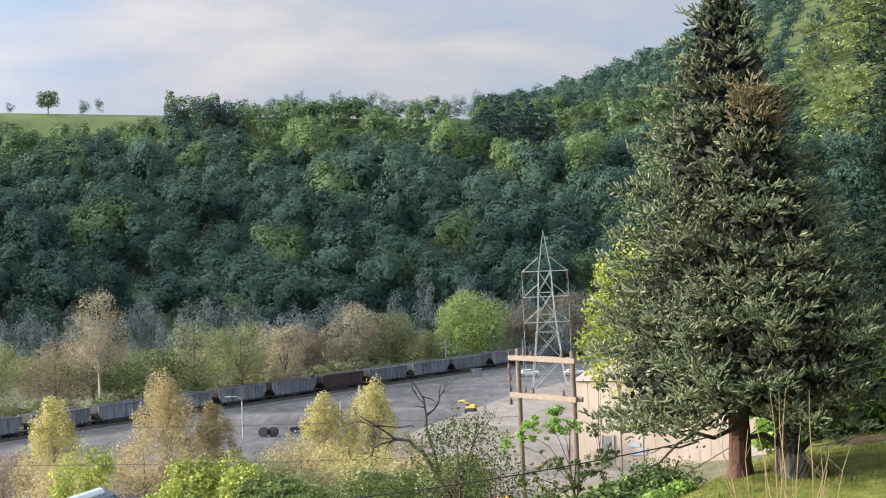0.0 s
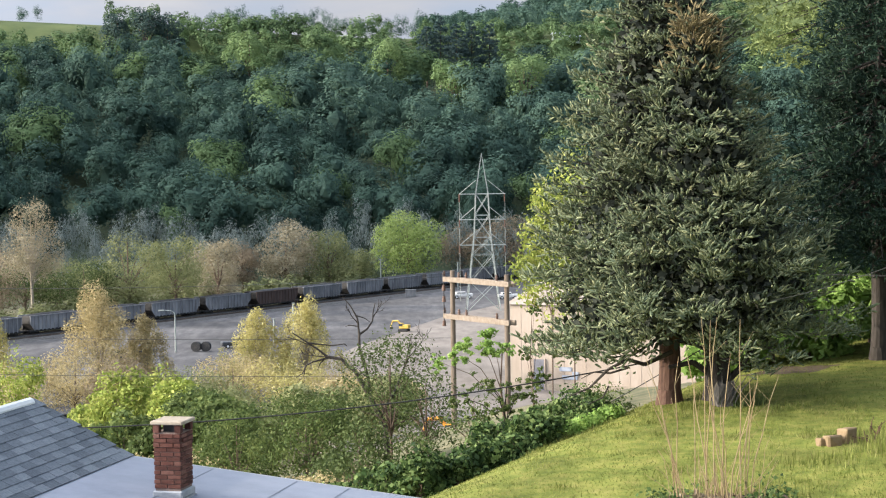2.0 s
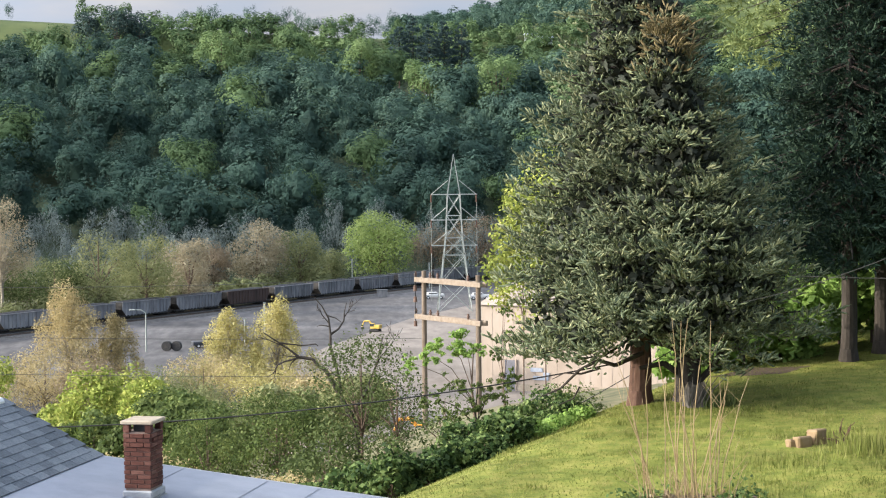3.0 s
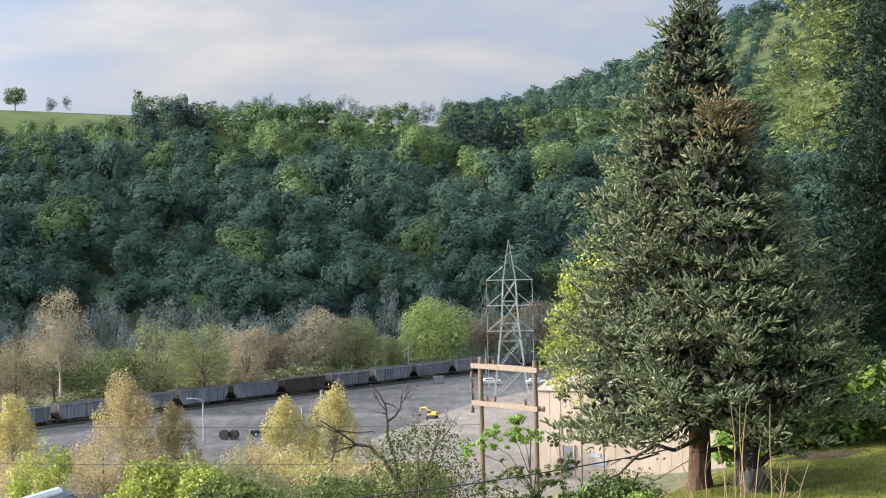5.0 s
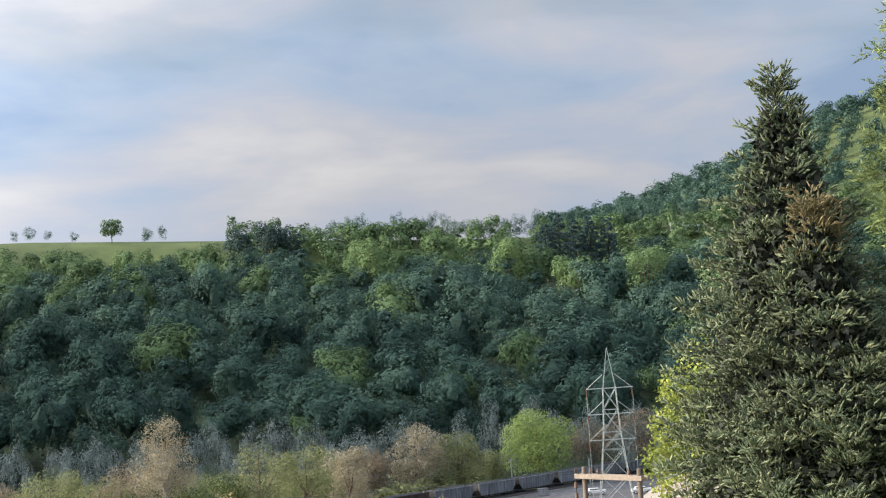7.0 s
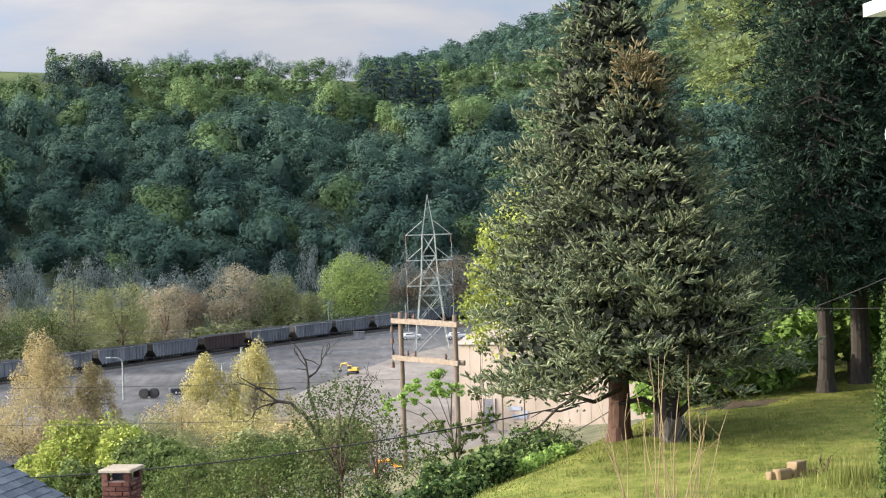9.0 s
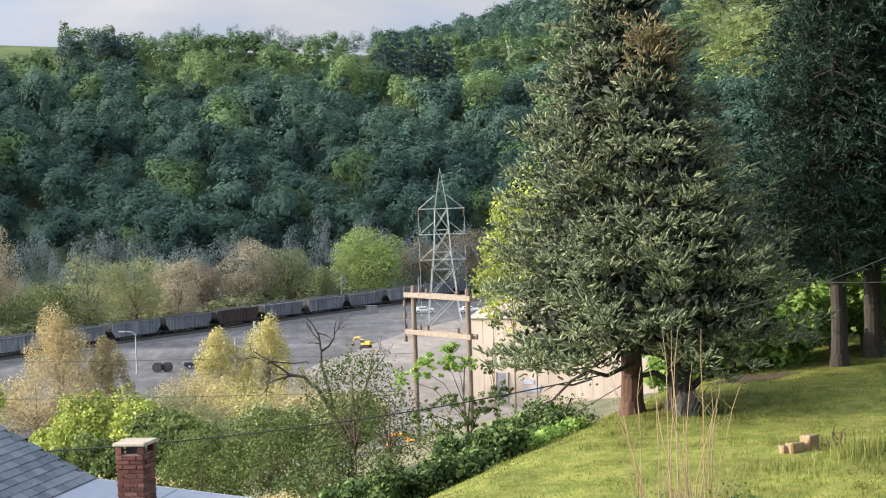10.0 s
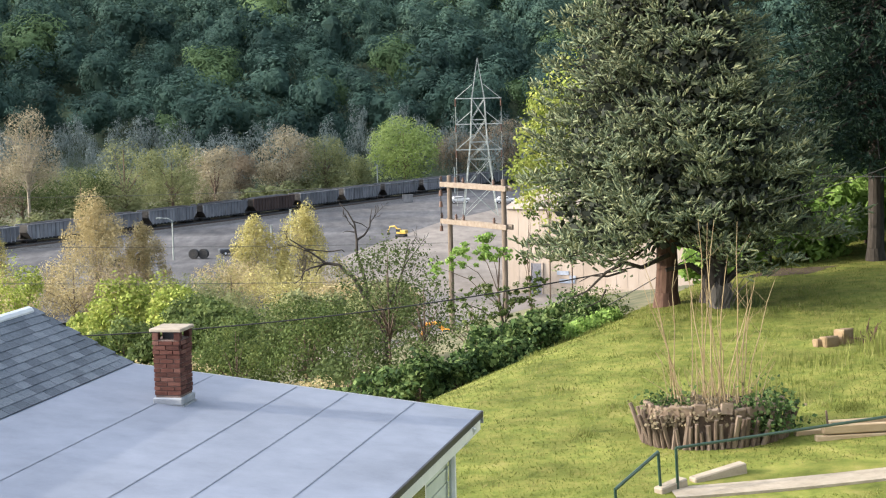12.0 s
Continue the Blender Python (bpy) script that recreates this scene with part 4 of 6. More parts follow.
PROF_H = ([0.0, 0.15, 0.3, 0.5, 0.7, 0.85, 1.0], [2.5, 4.4, 4.7, 4.2, 3.1, 1.8, 0.2])
for i, (x, y, top, low, tr) in enumerate(((13.5, 49.3, 10.0, 3.5, 0.22), (14.75, 50.4, 19.5, 3.2, 0.26), (16.6, 51.5, 18.5, 3.2, 0.25))):
    conifer("hemlock", x, y, top, low, (PROF_H[0], [q * (0.7, 0.66, 0.78)[i] for q in PROF_H[1]]), "tall feathery hemlock, coloured dark as in shade, with bare lower trunk at the lawn's end", 30 + i, M_HEMLOCK_SHADED, M_BARK_DARK, tr, step=0.42, per=9, density=4.8, droop=0.34, lift=0.05, shoot=0.6, k=6, spread=0.12, width=0.03, fan=2)
PROF_L = ([0.0, 0.2, 0.45, 0.7, 0.9, 1.0], [2.2, 3.6, 3.7, 2.9, 1.6, 0.4])
conifer("hemlock", 15.5, 59, 21.0, 9.5, PROF_L, "tall hemlock with the evening sun put into its light green needles", 39, M_HEMLOCK_SUNLIT, M_BARK_DARK, 0.25, step=0.5, per=9, density=3.0, droop=0.34, lift=0.05, shoot=0.6, k=6, spread=0.12, width=0.034, fan=2)

# dead lower limbs of the spruces
dl = thing("dead_branch", (7.9, 44.6, H(7.9, 44.6)), "bare dead lower limb reaching up beside the spruce trunks", "branch")
part("limb", bent_tube(bmesh.new(), [(0.5, 0, 0.35), (0.9, -0.1, 0.75), (1.25, -0.1, 1.3), (1.6, 0, 2.2)], [0.09, 0.08, 0.06, 0.03]), M_BARK_DARK, dl)
part("limb", bent_tube(bmesh.new(), [(0.3, 0, 0.6), (-0.2, -0.1, 0.95), (-0.8, -0.2, 0.85)], [0.08, 0.07, 0.05]), M_BARK_DARK, dl)

# ---- hillside forest ----
rng = np.random.default_rng(21)


def crown_core(rng, lb, sub):
    """Lumpy bodies of the lobes, so that a crown closes behind its leaves."""
    ball = bmesh.new()
    bmesh.ops.create_icosphere(ball, subdivisions=sub, radius=1)
    bmesh.ops.triangulate(ball, faces=ball.faces[:])
    out = []
    for c, r in lb:
        off = Vector(rng.uniform(0, 50, 3))
        co = np.array([v.co * (0.8 + 0.2 * noise.noise(v.co * 2.6 + off) + 0.10 * noise.noise(v.co * 6 + off)) for v in ball.verts])
        q = co * r + c
        tri = q[[[v.index for v in f.verts] for f in ball.faces]]
        mid = tri.mean(1)
        keep = mid[:, 2] > 0.12
        for c2, r2 in lb:
            if c2 is not c:
                keep &= (((mid - c2) / np.array(r2)) ** 2).sum(1) > 0.62
        out.append(tri[keep])
    ball.free()
    return np.concatenate(out)


def crown_template(rng, n, lob, low=0.06, size=0.03, core=0):
    """A crown one metre high: limb masses, each broken up into many small leaf tufts."""
    lb = lobes_of(rng, 1.0, 0.40, low, lob, 0.66)
    small = []
    for c, r in lb[1:]:
        for _ in range(6):
            d = unit(rng.normal(size=3) + [0, 0, 0.5])
            q = rng.uniform(0.36, 0.62) * r[0]
            small.append((tuple(np.array(c) + d * np.array(r) * 0.85), (q, q, q * rng.uniform(0.8, 1.3))))
    p, d = crown_points(rng, small + lb, n, 0.8)
    nrm = unit(d * 0.6 + unit(p - [0, 0, 0.45]) * 0.9 + rng.normal(size=d.shape) * 0.2)
    leaves = leaf_quads(p, nrm, size * rng.uniform(0.5, 1.4, len(p)), rng, 0.8)[:, :3]
    if not core:
        return leaves
    inner = [(c, tuple(q * 0.62 for q in r)) for c, r in lb]
    return np.concatenate([leaves, crown_core(rng, inner, core)])


TEMPLATES = [crown_template(rng, 2700, rng.integers(7, 12), size=0.024, core=1) for _ in range(12)]
TW = [crown_template(rng, 1500, 14, 0.1, 0.024) for _ in range(5)]
TEMPLATES_FAR = [crown_template(rng, 430, 7, size=0.058) for _ in range(6)]


def woods(name, spots, templates, mat, label):
    out = []
    for x, y, h, w in spots:
        q = templates[rng.integers(len(templates))]
        a = rng.uniform(0, 6.28)
        c, s = math.cos(a), math.sin(a)
        q = q @ np.array([[c, s, 0], [-s, c, 0], [0, 0, 1]])
        out.append(q * [w, w, h] + [x, y, H(x, y) - h * 0.08])
    ob = part(name, poly_mesh(name, np.concatenate(out)), mat)
    return tagged(ob, label, "woods", kind="stuff")


def scatter(count, y0, y1, xa, xb, gap):
    pts = []
    cells = {}
    for _ in range(count * 30):
        y = rng.uniform(y0, y1)
        x = rng.uniform(xa * y, xb * y)
        k = (int(x // gap), int(y // gap))
        if any((x - px) ** 2 + (y - py) ** 2 < gap * gap for i in (-1, 0, 1) for j in (-1, 0, 1) for px, py in cells.get((k[0] + i, k[1] + j), ())):
            continue
        cells.setdefault(k, []).append((x, y))
        pts.append((x, y))
        if len(pts) >= count:
            break
    return pts


hill = scatter(330, 514, 742, -0.3, 0.3, 12.0)
dark_spots, light_spots = [], []
for x, y in hill:
    if y > 676 and 0.026 < x / y < 0.072:
        continue
    h = rng.uniform(17, 30) * (0.8 if y > 705 else 1)
    spot = (x, y, h, h * rng.uniform(0.85, 1.2))
    # lighter crowns commoner upslope: the hill's brightening towards the top put into colour
    up = smooth(600, 740, y)
    (light_spots if rng.random() < 0.05 + 0.6 * up ** 1.6 else dark_spots).append(spot)
woods("hillside_woods", dark_spots, TEMPLATES, M_FOREST, "dense dark green spring woods on the shaded hillside")
woods("hillside_woods", light_spots, TEMPLATES, M_FOREST_LIGHT, "lighter coloured trees, more of them up the brighter hillside")
crest = [(x, y, rng.uniform(6, 13), rng.uniform(8, 15)) for x, y in scatter(260, 738, 800, -0.135, 0.2, 5.4) + scatter(50, 742, 770, -0.3, -0.14, 6.5)]
woods("crest_woods", crest, TEMPLATES_FAR, M_FOREST_LIGHT, "uneven band of spring trees along the hill's crest")
far = [(x, y, rng.uniform(10, 15), rng.uniform(11, 17)) for x, y in scatter(420, 800, 1150, 0.03, 0.38, 11.0)]
woods("far_hill_woods", far, TEMPLATES_FAR, M_FOREST, "green woods on the farther hill")
rim = [(x, rng.uniform(790, 870), rng.uniform(8, 15), rng.uniform(6, 11)) for x in np.arange(-72, 110, 4.2)]
rim += [(x, rng.uniform(800, 830), rng.uniform(5, 9), rng.uniform(4, 8)) for x in (-205, -196, -188, -181, -150, -146, -141)]
woods("ridge_trees", rim, TW, M_FOREST, "thin-leaved trees along the ridge against the sky")
toe = [(x, rng.uniform(492, 512), rng.uniform(14, 22), rng.uniform(7, 10)) for x in np.arange(-135, 125, 3.8)]
toe += [(x, rng.uniform(470, 488), rng.uniform(11, 18), rng.uniform(6, 9)) for x in np.arange(-130, 60, 9.0)]
woods("riverside_trees", toe, TW, M_TWIG_GREY, "grey barely leafed trees along the foot of the hill")

scrub = []
for k in np.arange(-75, 130, 2.6):
    q = RA + RW * float(k) + RN * float(rng.uniform(7, 17))
    scrub.append((q.x, q.y, rng.uniform(4, 7.5), rng.uniform(5, 8)))
woods("trackside_scrub", scrub, TEMPLATES_FAR, M_LEAF_OLIVE, "soft olive scrub along the railway")

for i, (x, y, h, r) in enumerate(((-159.2, 800, 10.5, 4.6), (54.8, 655, 30, 11), (7.6, 690, 28, 10), (-43, 700, 28, 9), (30, 660, 26, 9))):
    broadleaf("tree", x, y, h, r, 3400, 0.3 if i == 0 else 0.55, M_FOREST_LIGHT if i == 0 else M_FOREST_BRIGHT, "round broadleaf tree on the meadow's edge" if i == 0 else "light green rounded tree rising from the hillside woods", 57 + i, low=h * 0.12, inner=0.62 if i == 0 else 0.82, jitter=0.8 if i == 0 else 0.25, lobes=18 if i == 0 else 9, spread=0.72)
for i, (x, y, h, r) in enumerate(((-97, 745, 25, 7), (-86, 742, 27, 8), (-78, 748, 25, 7))):
    broadleaf("dark_tree", x, y, h, r, 2600, 0.55, M_PURPLE, "dark bluish tree on the ridge", 60 + i, low=h * 0.15, group="dark trees on the ridge", inner=0.82, jitter=0.4)
broadleaf("dark_tree", 5, 745, 16, 4.5, 1800, 0.5, M_PURPLE, "dark bluish tree on the ridge", 64, low=2, group="dark trees on the ridge", inner=0.82, jitter=0.4)
PROF_P = ([0.0, 0.3, 0.45, 0.6, 0.8, 1.0], [1.5, 3.2, 4.4, 4.0, 2.8, 0.5])
for i, (x, y, top) in enumerate(((23.5, 728, 27), (29, 732, 29), (35, 726, 28), (41, 730, 28), (48, 733, 26))):
    conifer("pine", x, y, top, 11, PROF_P, "tall dark pine with bare trunk on the hillside", 70 + i, M_PINE, M_BARK_PALE if i == 1 else M_BARK, 0.32, step=1.5, per=6, density=2, droop=0.05, lift=0.1, shoot=0.9, k=8, spread=0.4, width=0.12, fan=2)

# ---- hillside houses ----


def small_house(x, y, z, w, d, h, roof, label):
    ob = thing("hillside_house", Matrix.Translation((x, y, z)) @ Matrix.Rotation(radians(12), 4, "Z"), label, "house")
    part("wall", box_bm((0, 0, h / 2), (w, d, h)), M_SIDING, ob)
    bm = bmesh.new()
    e, rz = 0.5, h + w * 0.16
    vs = [bm.verts.new(c) for c in ((-w / 2 - e, -d / 2 - e, h), (w / 2 + e, -d / 2 - e, h), (w / 2 + e, d / 2 + e, h), (-w / 2 - e, d / 2 + e, h), (-w / 2 - e, 0, rz), (w / 2 + e, 0, rz))]
    for f in ((0, 1, 5, 4), (2, 3, 4, 5), (1, 2, 5), (3, 0, 4), (3, 2, 1, 0)):
        bm.faces.new([vs[i] for i in f])
    part("roof", bm, roof, ob)
    for k in (-0.3, 0.05, 0.32):
        wn_ = part("window", box_bm((k * w, -d / 2 - 0.03, h * 0.55), (1.1, 0.1, 1.3)), M_WHITE, ob)
        part("pane", box_bm((k * w, -d / 2 - 0.09, h * 0.55), (0.9, 0.06, 1.1)), M_GLASS_DARK, wn_)
    return ob


small_house(80.5, 786, H(80.5, 786) + 1.2, 4.6, 4.5, 2.8, M_ROOF_BLUE, "white house with blue-grey roof high on the hillside")
small_house(86, 783, H(86, 783) + 0.8, 5.5, 4.5, 2.6, M_ROOF_BLUE, "pale house half hidden by hillside trees")
small_house(31.5, 722, 49.5, 5, 4, 6.5, M_ROOF_BLUE, "white house glimpsed behind tall pines")

# ---- rail-side trees ----
broadleaf("willow", 9.8, 476, 18.5, 11.0, 11000, 0.32, M_LEAF_LIME, "broad bright lime-green willow behind the train", 80, low=2, lobes=16, inner=0.8, jitter=0.45, spread=0.55)
broadleaf("round_tree", -19.5, 440, 18.5, 9, 8000, 0.26, M_LEAF_TAN, "round tan-budded tree behind the train", 81, low=2, lobes=14, inner=0.7, spread=0.55)
broadleaf("round_tree", -9.5, 444, 16.5, 7.5, 6500, 0.26, M_LEAF_OLIVE, "olive-green rounded tree beside the tan one", 82, low=1.5, lobes=12, inner=0.7, spread=0.55)
broadleaf("sycamore", -64.5, 362, 27, 7.8, 9500, 0.17, M_LEAF_TAN, "tall pale sycamore barely in leaf with light trunk", 83, low=6, lobes=26, bark=M_BARK_PALE, trunk=0.34, inner=0.5, jitter=0.9, taper=0.6)
for i, (x, y, h, r, m) in enumerate(((-49, 384, 15, 8, M_LEAF_OLIVE), (-40, 390, 13, 7, M_LEAF_OLIVE), (-32, 400, 12, 6, M_LEAF_TAN), (-57, 378, 10, 7, M_LEAF_GREY), (-75, 372, 12, 8, M_LEAF_PINK), (-88, 368, 13, 8, M_LEAF_OLIVE), (-100, 360, 12, 8, M_LEAF_PINK), (-29, 432, 14, 5, M_LEAF_PINK), (-70, 385, 11, 8, M_LEAF_GREY), (24, 488, 16, 8, M_LEAF_PINK), (36, 492, 18, 8, M_LEAF_PINK), (-112, 350, 13, 9, M_LEAF_OLIVE), (46, 495, 15, 8, M_LEAF_GREY), (-64, 392, 9, 9, M_LEAF_OLIVE), (-81, 392, 9, 9, M_LEAF_OLIVE), (-95, 385, 10, 9, M_LEAF_OLIVE), (-52, 402, 9, 8, M_LEAF_OLIVE), (-42, 412, 8, 8, M_LEAF_OLIVE), (-36, 425, 9, 8, M_LEAF_TAN), (-3, 462, 9, 6, M_LEAF_OLIVE))):
    label = {M_LEAF_BRIGHT: "bright green bushy tree behind the rail cars", M_LEAF_OLIVE: "olive bushy tree behind the rail cars", M_LEAF_TAN: "tan bushy tree behind the rail cars", M_LEAF_GREY: "grey-green bushy tree behind the rail cars", M_LEAF_PINK: "reddish budding bushy tree behind the rail cars"}[m]
    broadleaf("bushy_tree", x, y, h * (1.3 if x < -30 else 1.0), r * (1.15 if x < -30 else 1.0), 5200, 0.24, m, label, 90 + i, low=1, lobes=11, inner=0.65, spread=0.6)

# ---- trees between the house and the yard ----
broadleaf("yellow_tree", -35.2, 245, 14.2, 9.6, 17000, 0.16, M_LEAF_STRAW, "straw-yellow young tree in evening sun", 120, low=1, lobes=54, inner=0.5, plume=True, jitter=0.7, spread=0.7, bark=M_BARK_PALE, trunk=0.16)
broadleaf("yellow_tree", -29.5, 247, 11.2, 5.2, 7267, 0.17, M_LEAF_STRAW, "smaller straw-yellow tree in evening sun", 121, low=1, lobes=40, inner=0.5, plume=True, jitter=0.7, spread=0.7, bark=M_BARK_PALE, trunk=0.14)
broadleaf("yellow_tree", -15, 250, 11.2, 6.7, 9690, 0.17, M_LEAF_YELLOW, "yellow-leaved young tree in evening sun", 122, low=1, lobes=46, inner=0.5, plume=True, jitter=0.7, spread=0.7, bark=M_BARK_PALE, trunk=0.14)
broadleaf("yellow_tree", -8.5, 250, 12.2, 7.2, 11143, 0.17, M_LEAF_YELLOW, "yellow-leaved young tree in evening sun", 123, low=1, lobes=50, inner=0.5, plume=True, jitter=0.7, spread=0.7, bark=M_BARK_PALE, trunk=0.15)
broadleaf("yellow_tree", -49, 240, 12.5, 7.2, 11143, 0.17, M_LEAF_YELLOW, "yellow-leaved young tree in evening sun", 124, low=1, lobes=50, inner=0.5, plume=True, jitter=0.7, spread=0.7, bark=M_BARK_PALE, trunk=0.15)
for i, (x, y, h, r, lf_, m) in enumerate(((-36, 230, 9, 6, 0.26, M_LEAF_STRAW), (-30, 226, 7.5, 5.5, 0.26, M_LEAF_PINK), (-22, 226, 6, 6, 0.26, M_LEAF_OLIVE), (-17, 232, 7.5, 6, 0.26, M_LEAF_STRAW), (-10, 228, 7.5, 6, 0.26, M_LEAF_YELLOW), (-4, 226, 6, 5, 0.26, M_LEAF_STRAW), (-45, 222, 8, 6, 0.26, M_LEAF_STRAW), (-53, 226, 8, 6, 0.26, M_LEAF_PINK), (3, 222, 4.5, 4.5, 0.25, M_LEAF_STRAW), (-8, 205, 5.5, 5, 0.25, M_LEAF_OLIVE), (-16, 208, 6.5, 5, 0.25, M_LEAF_OLIVE), (-40, 205, 8, 6, 0.25, M_LEAF_STRAW))):
    label = {M_LEAF_PINK: "reddish twiggy thicket in low sun", M_LEAF_STRAW: "straw-coloured thicket in low sun", M_LEAF_YELLOW: "yellow-budded thicket in low sun", M_LEAF_OLIVE: "olive thicket in low sun"}[m]
    broadleaf("thicket", x, y, h, r, 5200, lf_ * 0.62, m, label, 130 + i, low=0.4, lobes=17, inner=0.6, category="shrub", jitter=0.6)
for i, (x, y, h, r, m) in enumerate((
        (-28.2, 150, 17.8, 2.7, M_LEAF_BRIGHT), (-18.4, 126, 10.4, 2.0, M_LEAF_BRIGHT), (-15.9, 120, 11.4, 2.0, M_LEAF_BRIGHT), (-13.9, 125, 11.0, 2.1, M_LEAF_BRIGHT),
        (-12.0, 118, 9.2, 1.9, M_LEAF_BRIGHT), (-16.6, 108, 7.7, 1.8, M_LEAF_BRIGHT), (-10.2, 110, 7.6, 2.0, M_LEAF_GREEN), (-8.6, 100, 6.2, 1.8, M_LEAF_GREEN),
        (-6.7, 85, 4.6, 1.6, M_LEAF_GREEN), (-9.6, 88, 4.6, 1.6, M_LEAF_GREEN), (-12.6, 96, 6.6, 1.8, M_LEAF_GREEN), (-7.0, 112, 5.6, 2.2, M_LEAF_OLIVE),
        (-21.5, 135, 8.6, 2.2, M_LEAF_PINK), (-1.1, 120, 5.2, 2.4, M_LEAF_STRAW), (-3.6, 118, 5.6, 2.3, M_LEAF_OLIVE), (0.6, 112, 4.6, 2.0, M_LEAF_OLIVE))):
    label = {M_LEAF_BRIGHT: "bright green young tree on the slope", M_LEAF_STRAW: "straw-coloured young tree on the slope", M_LEAF_YELLOW: "yellow-leaved young tree on the slope", M_LEAF_GREEN: "green young tree on the slope", M_LEAF_OLIVE: "olive young tree on the slope", M_LEAF_PINK: "reddish budding young tree on the slope", M_LEAF_GREY: "grey-green young tree on the slope"}[m]
    broadleaf("young_tree", x, y, h, r, 5600, 0.14, m, label, 150 + i, low=h * 0.2, lobes=36, inner=0.6, jitter=0.7, trunk=0.09, bark=M_BARK_PALE if i % 2 else M_BARK, spread=0.8)

# slope shrubs, nearer
for i, (x, y, h, r, n_, lf_, m, lab) in enumerate((
        (-2.2, 63, 3.5, 2.2, 5600, 0.075, M_LEAF_GREEN, "dense green rounded shrub below the house"),
        (-4.6, 64, 3.6, 2.0, 3800, 0.075, M_LEAF_GREEN, "dense green shrub below the house"),
        (-0.4, 60, 2.2, 1.5, 2400, 0.07, M_LEAF_GREY, "grey-green shrub below the house"),
        (0.7, 67, 5.3, 2.1, 3600, 0.062, M_LEAF_GREY, "tangled grey-green leafy tree below the house"),
        (-6.6, 62, 3.0, 1.8, 1500, 0.07, M_LEAF_STRAW, "dry straw-coloured shrub below the house"),
        (1.9, 65, 3.7, 1.5, 1700, 0.06, M_LEAF_GREY, "tangled grey-green shrub beside the half-dead tree"),
        (1.3, 58, 1.8, 1.0, 900, 0.06, M_LEAF_GREY, "tangled grey-green shrub above the brambles"),
        (3.3, 60, 2.6, 1.2, 900, 0.06, M_LEAF_GREY, "thin grey-green shrub below the utility pole"),
        (5.4, 48.3, 1.5, 1.2, 1500, 0.065, M_LEAF_DARK, "dark leafy bush below the spruce"),
        (6.3, 50.5, 1.4, 1.2, 1500, 0.065, M_LEAF_GREEN, "green leafy bush below the spruce"),
        (-1.6, 51, 1.8, 1.3, 1500, 0.07, M_LEAF_STRAW, "dry tangled shrub on the bank"),
        (-0.6, 55, 2.0, 1.5, 1500, 0.07, M_LEAF_GREY, "thin grey shrub on the bank"),
        (-3.4, 50, 2.0, 1.4, 1300, 0.07, M_LEAF_STRAW, "dry tangled shrub on the bank"))):
    broadleaf("shrub", x, y, h, r, int(n_ * (1.15 if m == M_LEAF_GREY else 1.8)), lf_ * (0.9 if m in (M_LEAF_DARK, M_LEAF_GREY) else 0.7), m, lab, 180 + i, low=-0.5, lobes=20, inner=0.5, jitter=0.75, category="shrub", trunk=0.06)
for i, (x, y, h, r) in enumerate(((0.3, 41.0, 1.7, 0.85), (1.05, 40.3, 1.6, 0.7), (1.8, 40.7, 0.9, 0.6), (2.35, 41.2, 1.2, 0.6), (3.2, 42.1, 0.8, 0.6), (3.8, 43.1, 1.15, 0.7), (4.6, 44.4, 0.75, 0.6), (5.3, 45.6, 0.9, 0.7), (1.5, 42.8, 1.35, 0.8), (3.0, 44.4, 1.7, 0.8), (4.3, 46.2, 1.5, 0.8), (-0.5, 43.0, 1.7, 0.9))):
    broadleaf("bramble", x, y, h, r, 1500, 0.068, M_LEAF_DARK, "dark glossy bramble on the bank below the lawn", 300 + i, low=-0.3, lobes=14, inner=0.55, jitter=0.8, category="shrub", trunk=0.03, aspect=0.75, group="brambles along the lawn's edge", spread=0.7)
for i, (x, y, h, r) in enumerate(((5.0, 43.9, 0.5, 0.5), (4.5, 43.2, 0.42, 0.45), (5.7, 44.9, 0.45, 0.5))):
    broadleaf("low_weeds", x, y, h, r, 700, 0.05, M_LEAF_HEDGE, "low bright green weeds at the lawn's edge", 320 + i, low=-0.1, lobes=9, inner=0.5, jitter=0.9, category="plant", trunk=0.015, aspect=0.75)


def clump_tree(name, x, y, clumps, n, leaf, mat, label, seed, trunk=0.05, bark=None):
    """A thin tree whose leaves gather in a few separate clumps, each (dx, dy, height, radius)."""
    rng = np.random.default_rng(seed)
    base = thing(name, (x, y, H(x, y)), label, "tree")
    bm = bmesh.new()
    top = max(c[2] for c in clumps)
    bent_tube(bm, [(0, 0, -0.3), (0.06, 0, top * 0.35), (-0.05, 0, top * 0.65), (0.03, 0, top)], [trunk, trunk * 0.8, trunk * 0.6, trunk * 0.25], 7)
    lb = []
    for dx, dy, z, r in clumps:
        z0 = max(0.2, z * 0.6)
        bough_bm = bent_tube(bmesh.new(), [(0, 0, z0), (dx * 0.5, dy * 0.5, z0 + (z - z0) * 0.7), (dx, dy, z)], [trunk * 0.36, trunk * 0.24, trunk * 0.1], 5)
        part("branch", bough_bm, bark or M_BARK, base)
        for _ in range(18):
            d = unit(rng.normal(size=3)) * r * rng.uniform(0.3, 1.45)
            q = r * rng.uniform(0.14, 0.34)
            lb.append(((dx + d[0], dy + d[1], z + d[2] * 0.8), (q, q, q * 0.7)))
    part("trunk", bm, bark or M_BARK, base)
    p, d = crown_points(rng, lb, n, 0.1)
    nrm = unit(d + rng.normal(size=d.shape) * 1.0 + [0, 0, 0.4])
    part("crown", poly_mesh("crown", leaf_quads(p, nrm, leaf * rng.uniform(0.6, 1.3, len(p)), rng, 0.6)), mat, base)


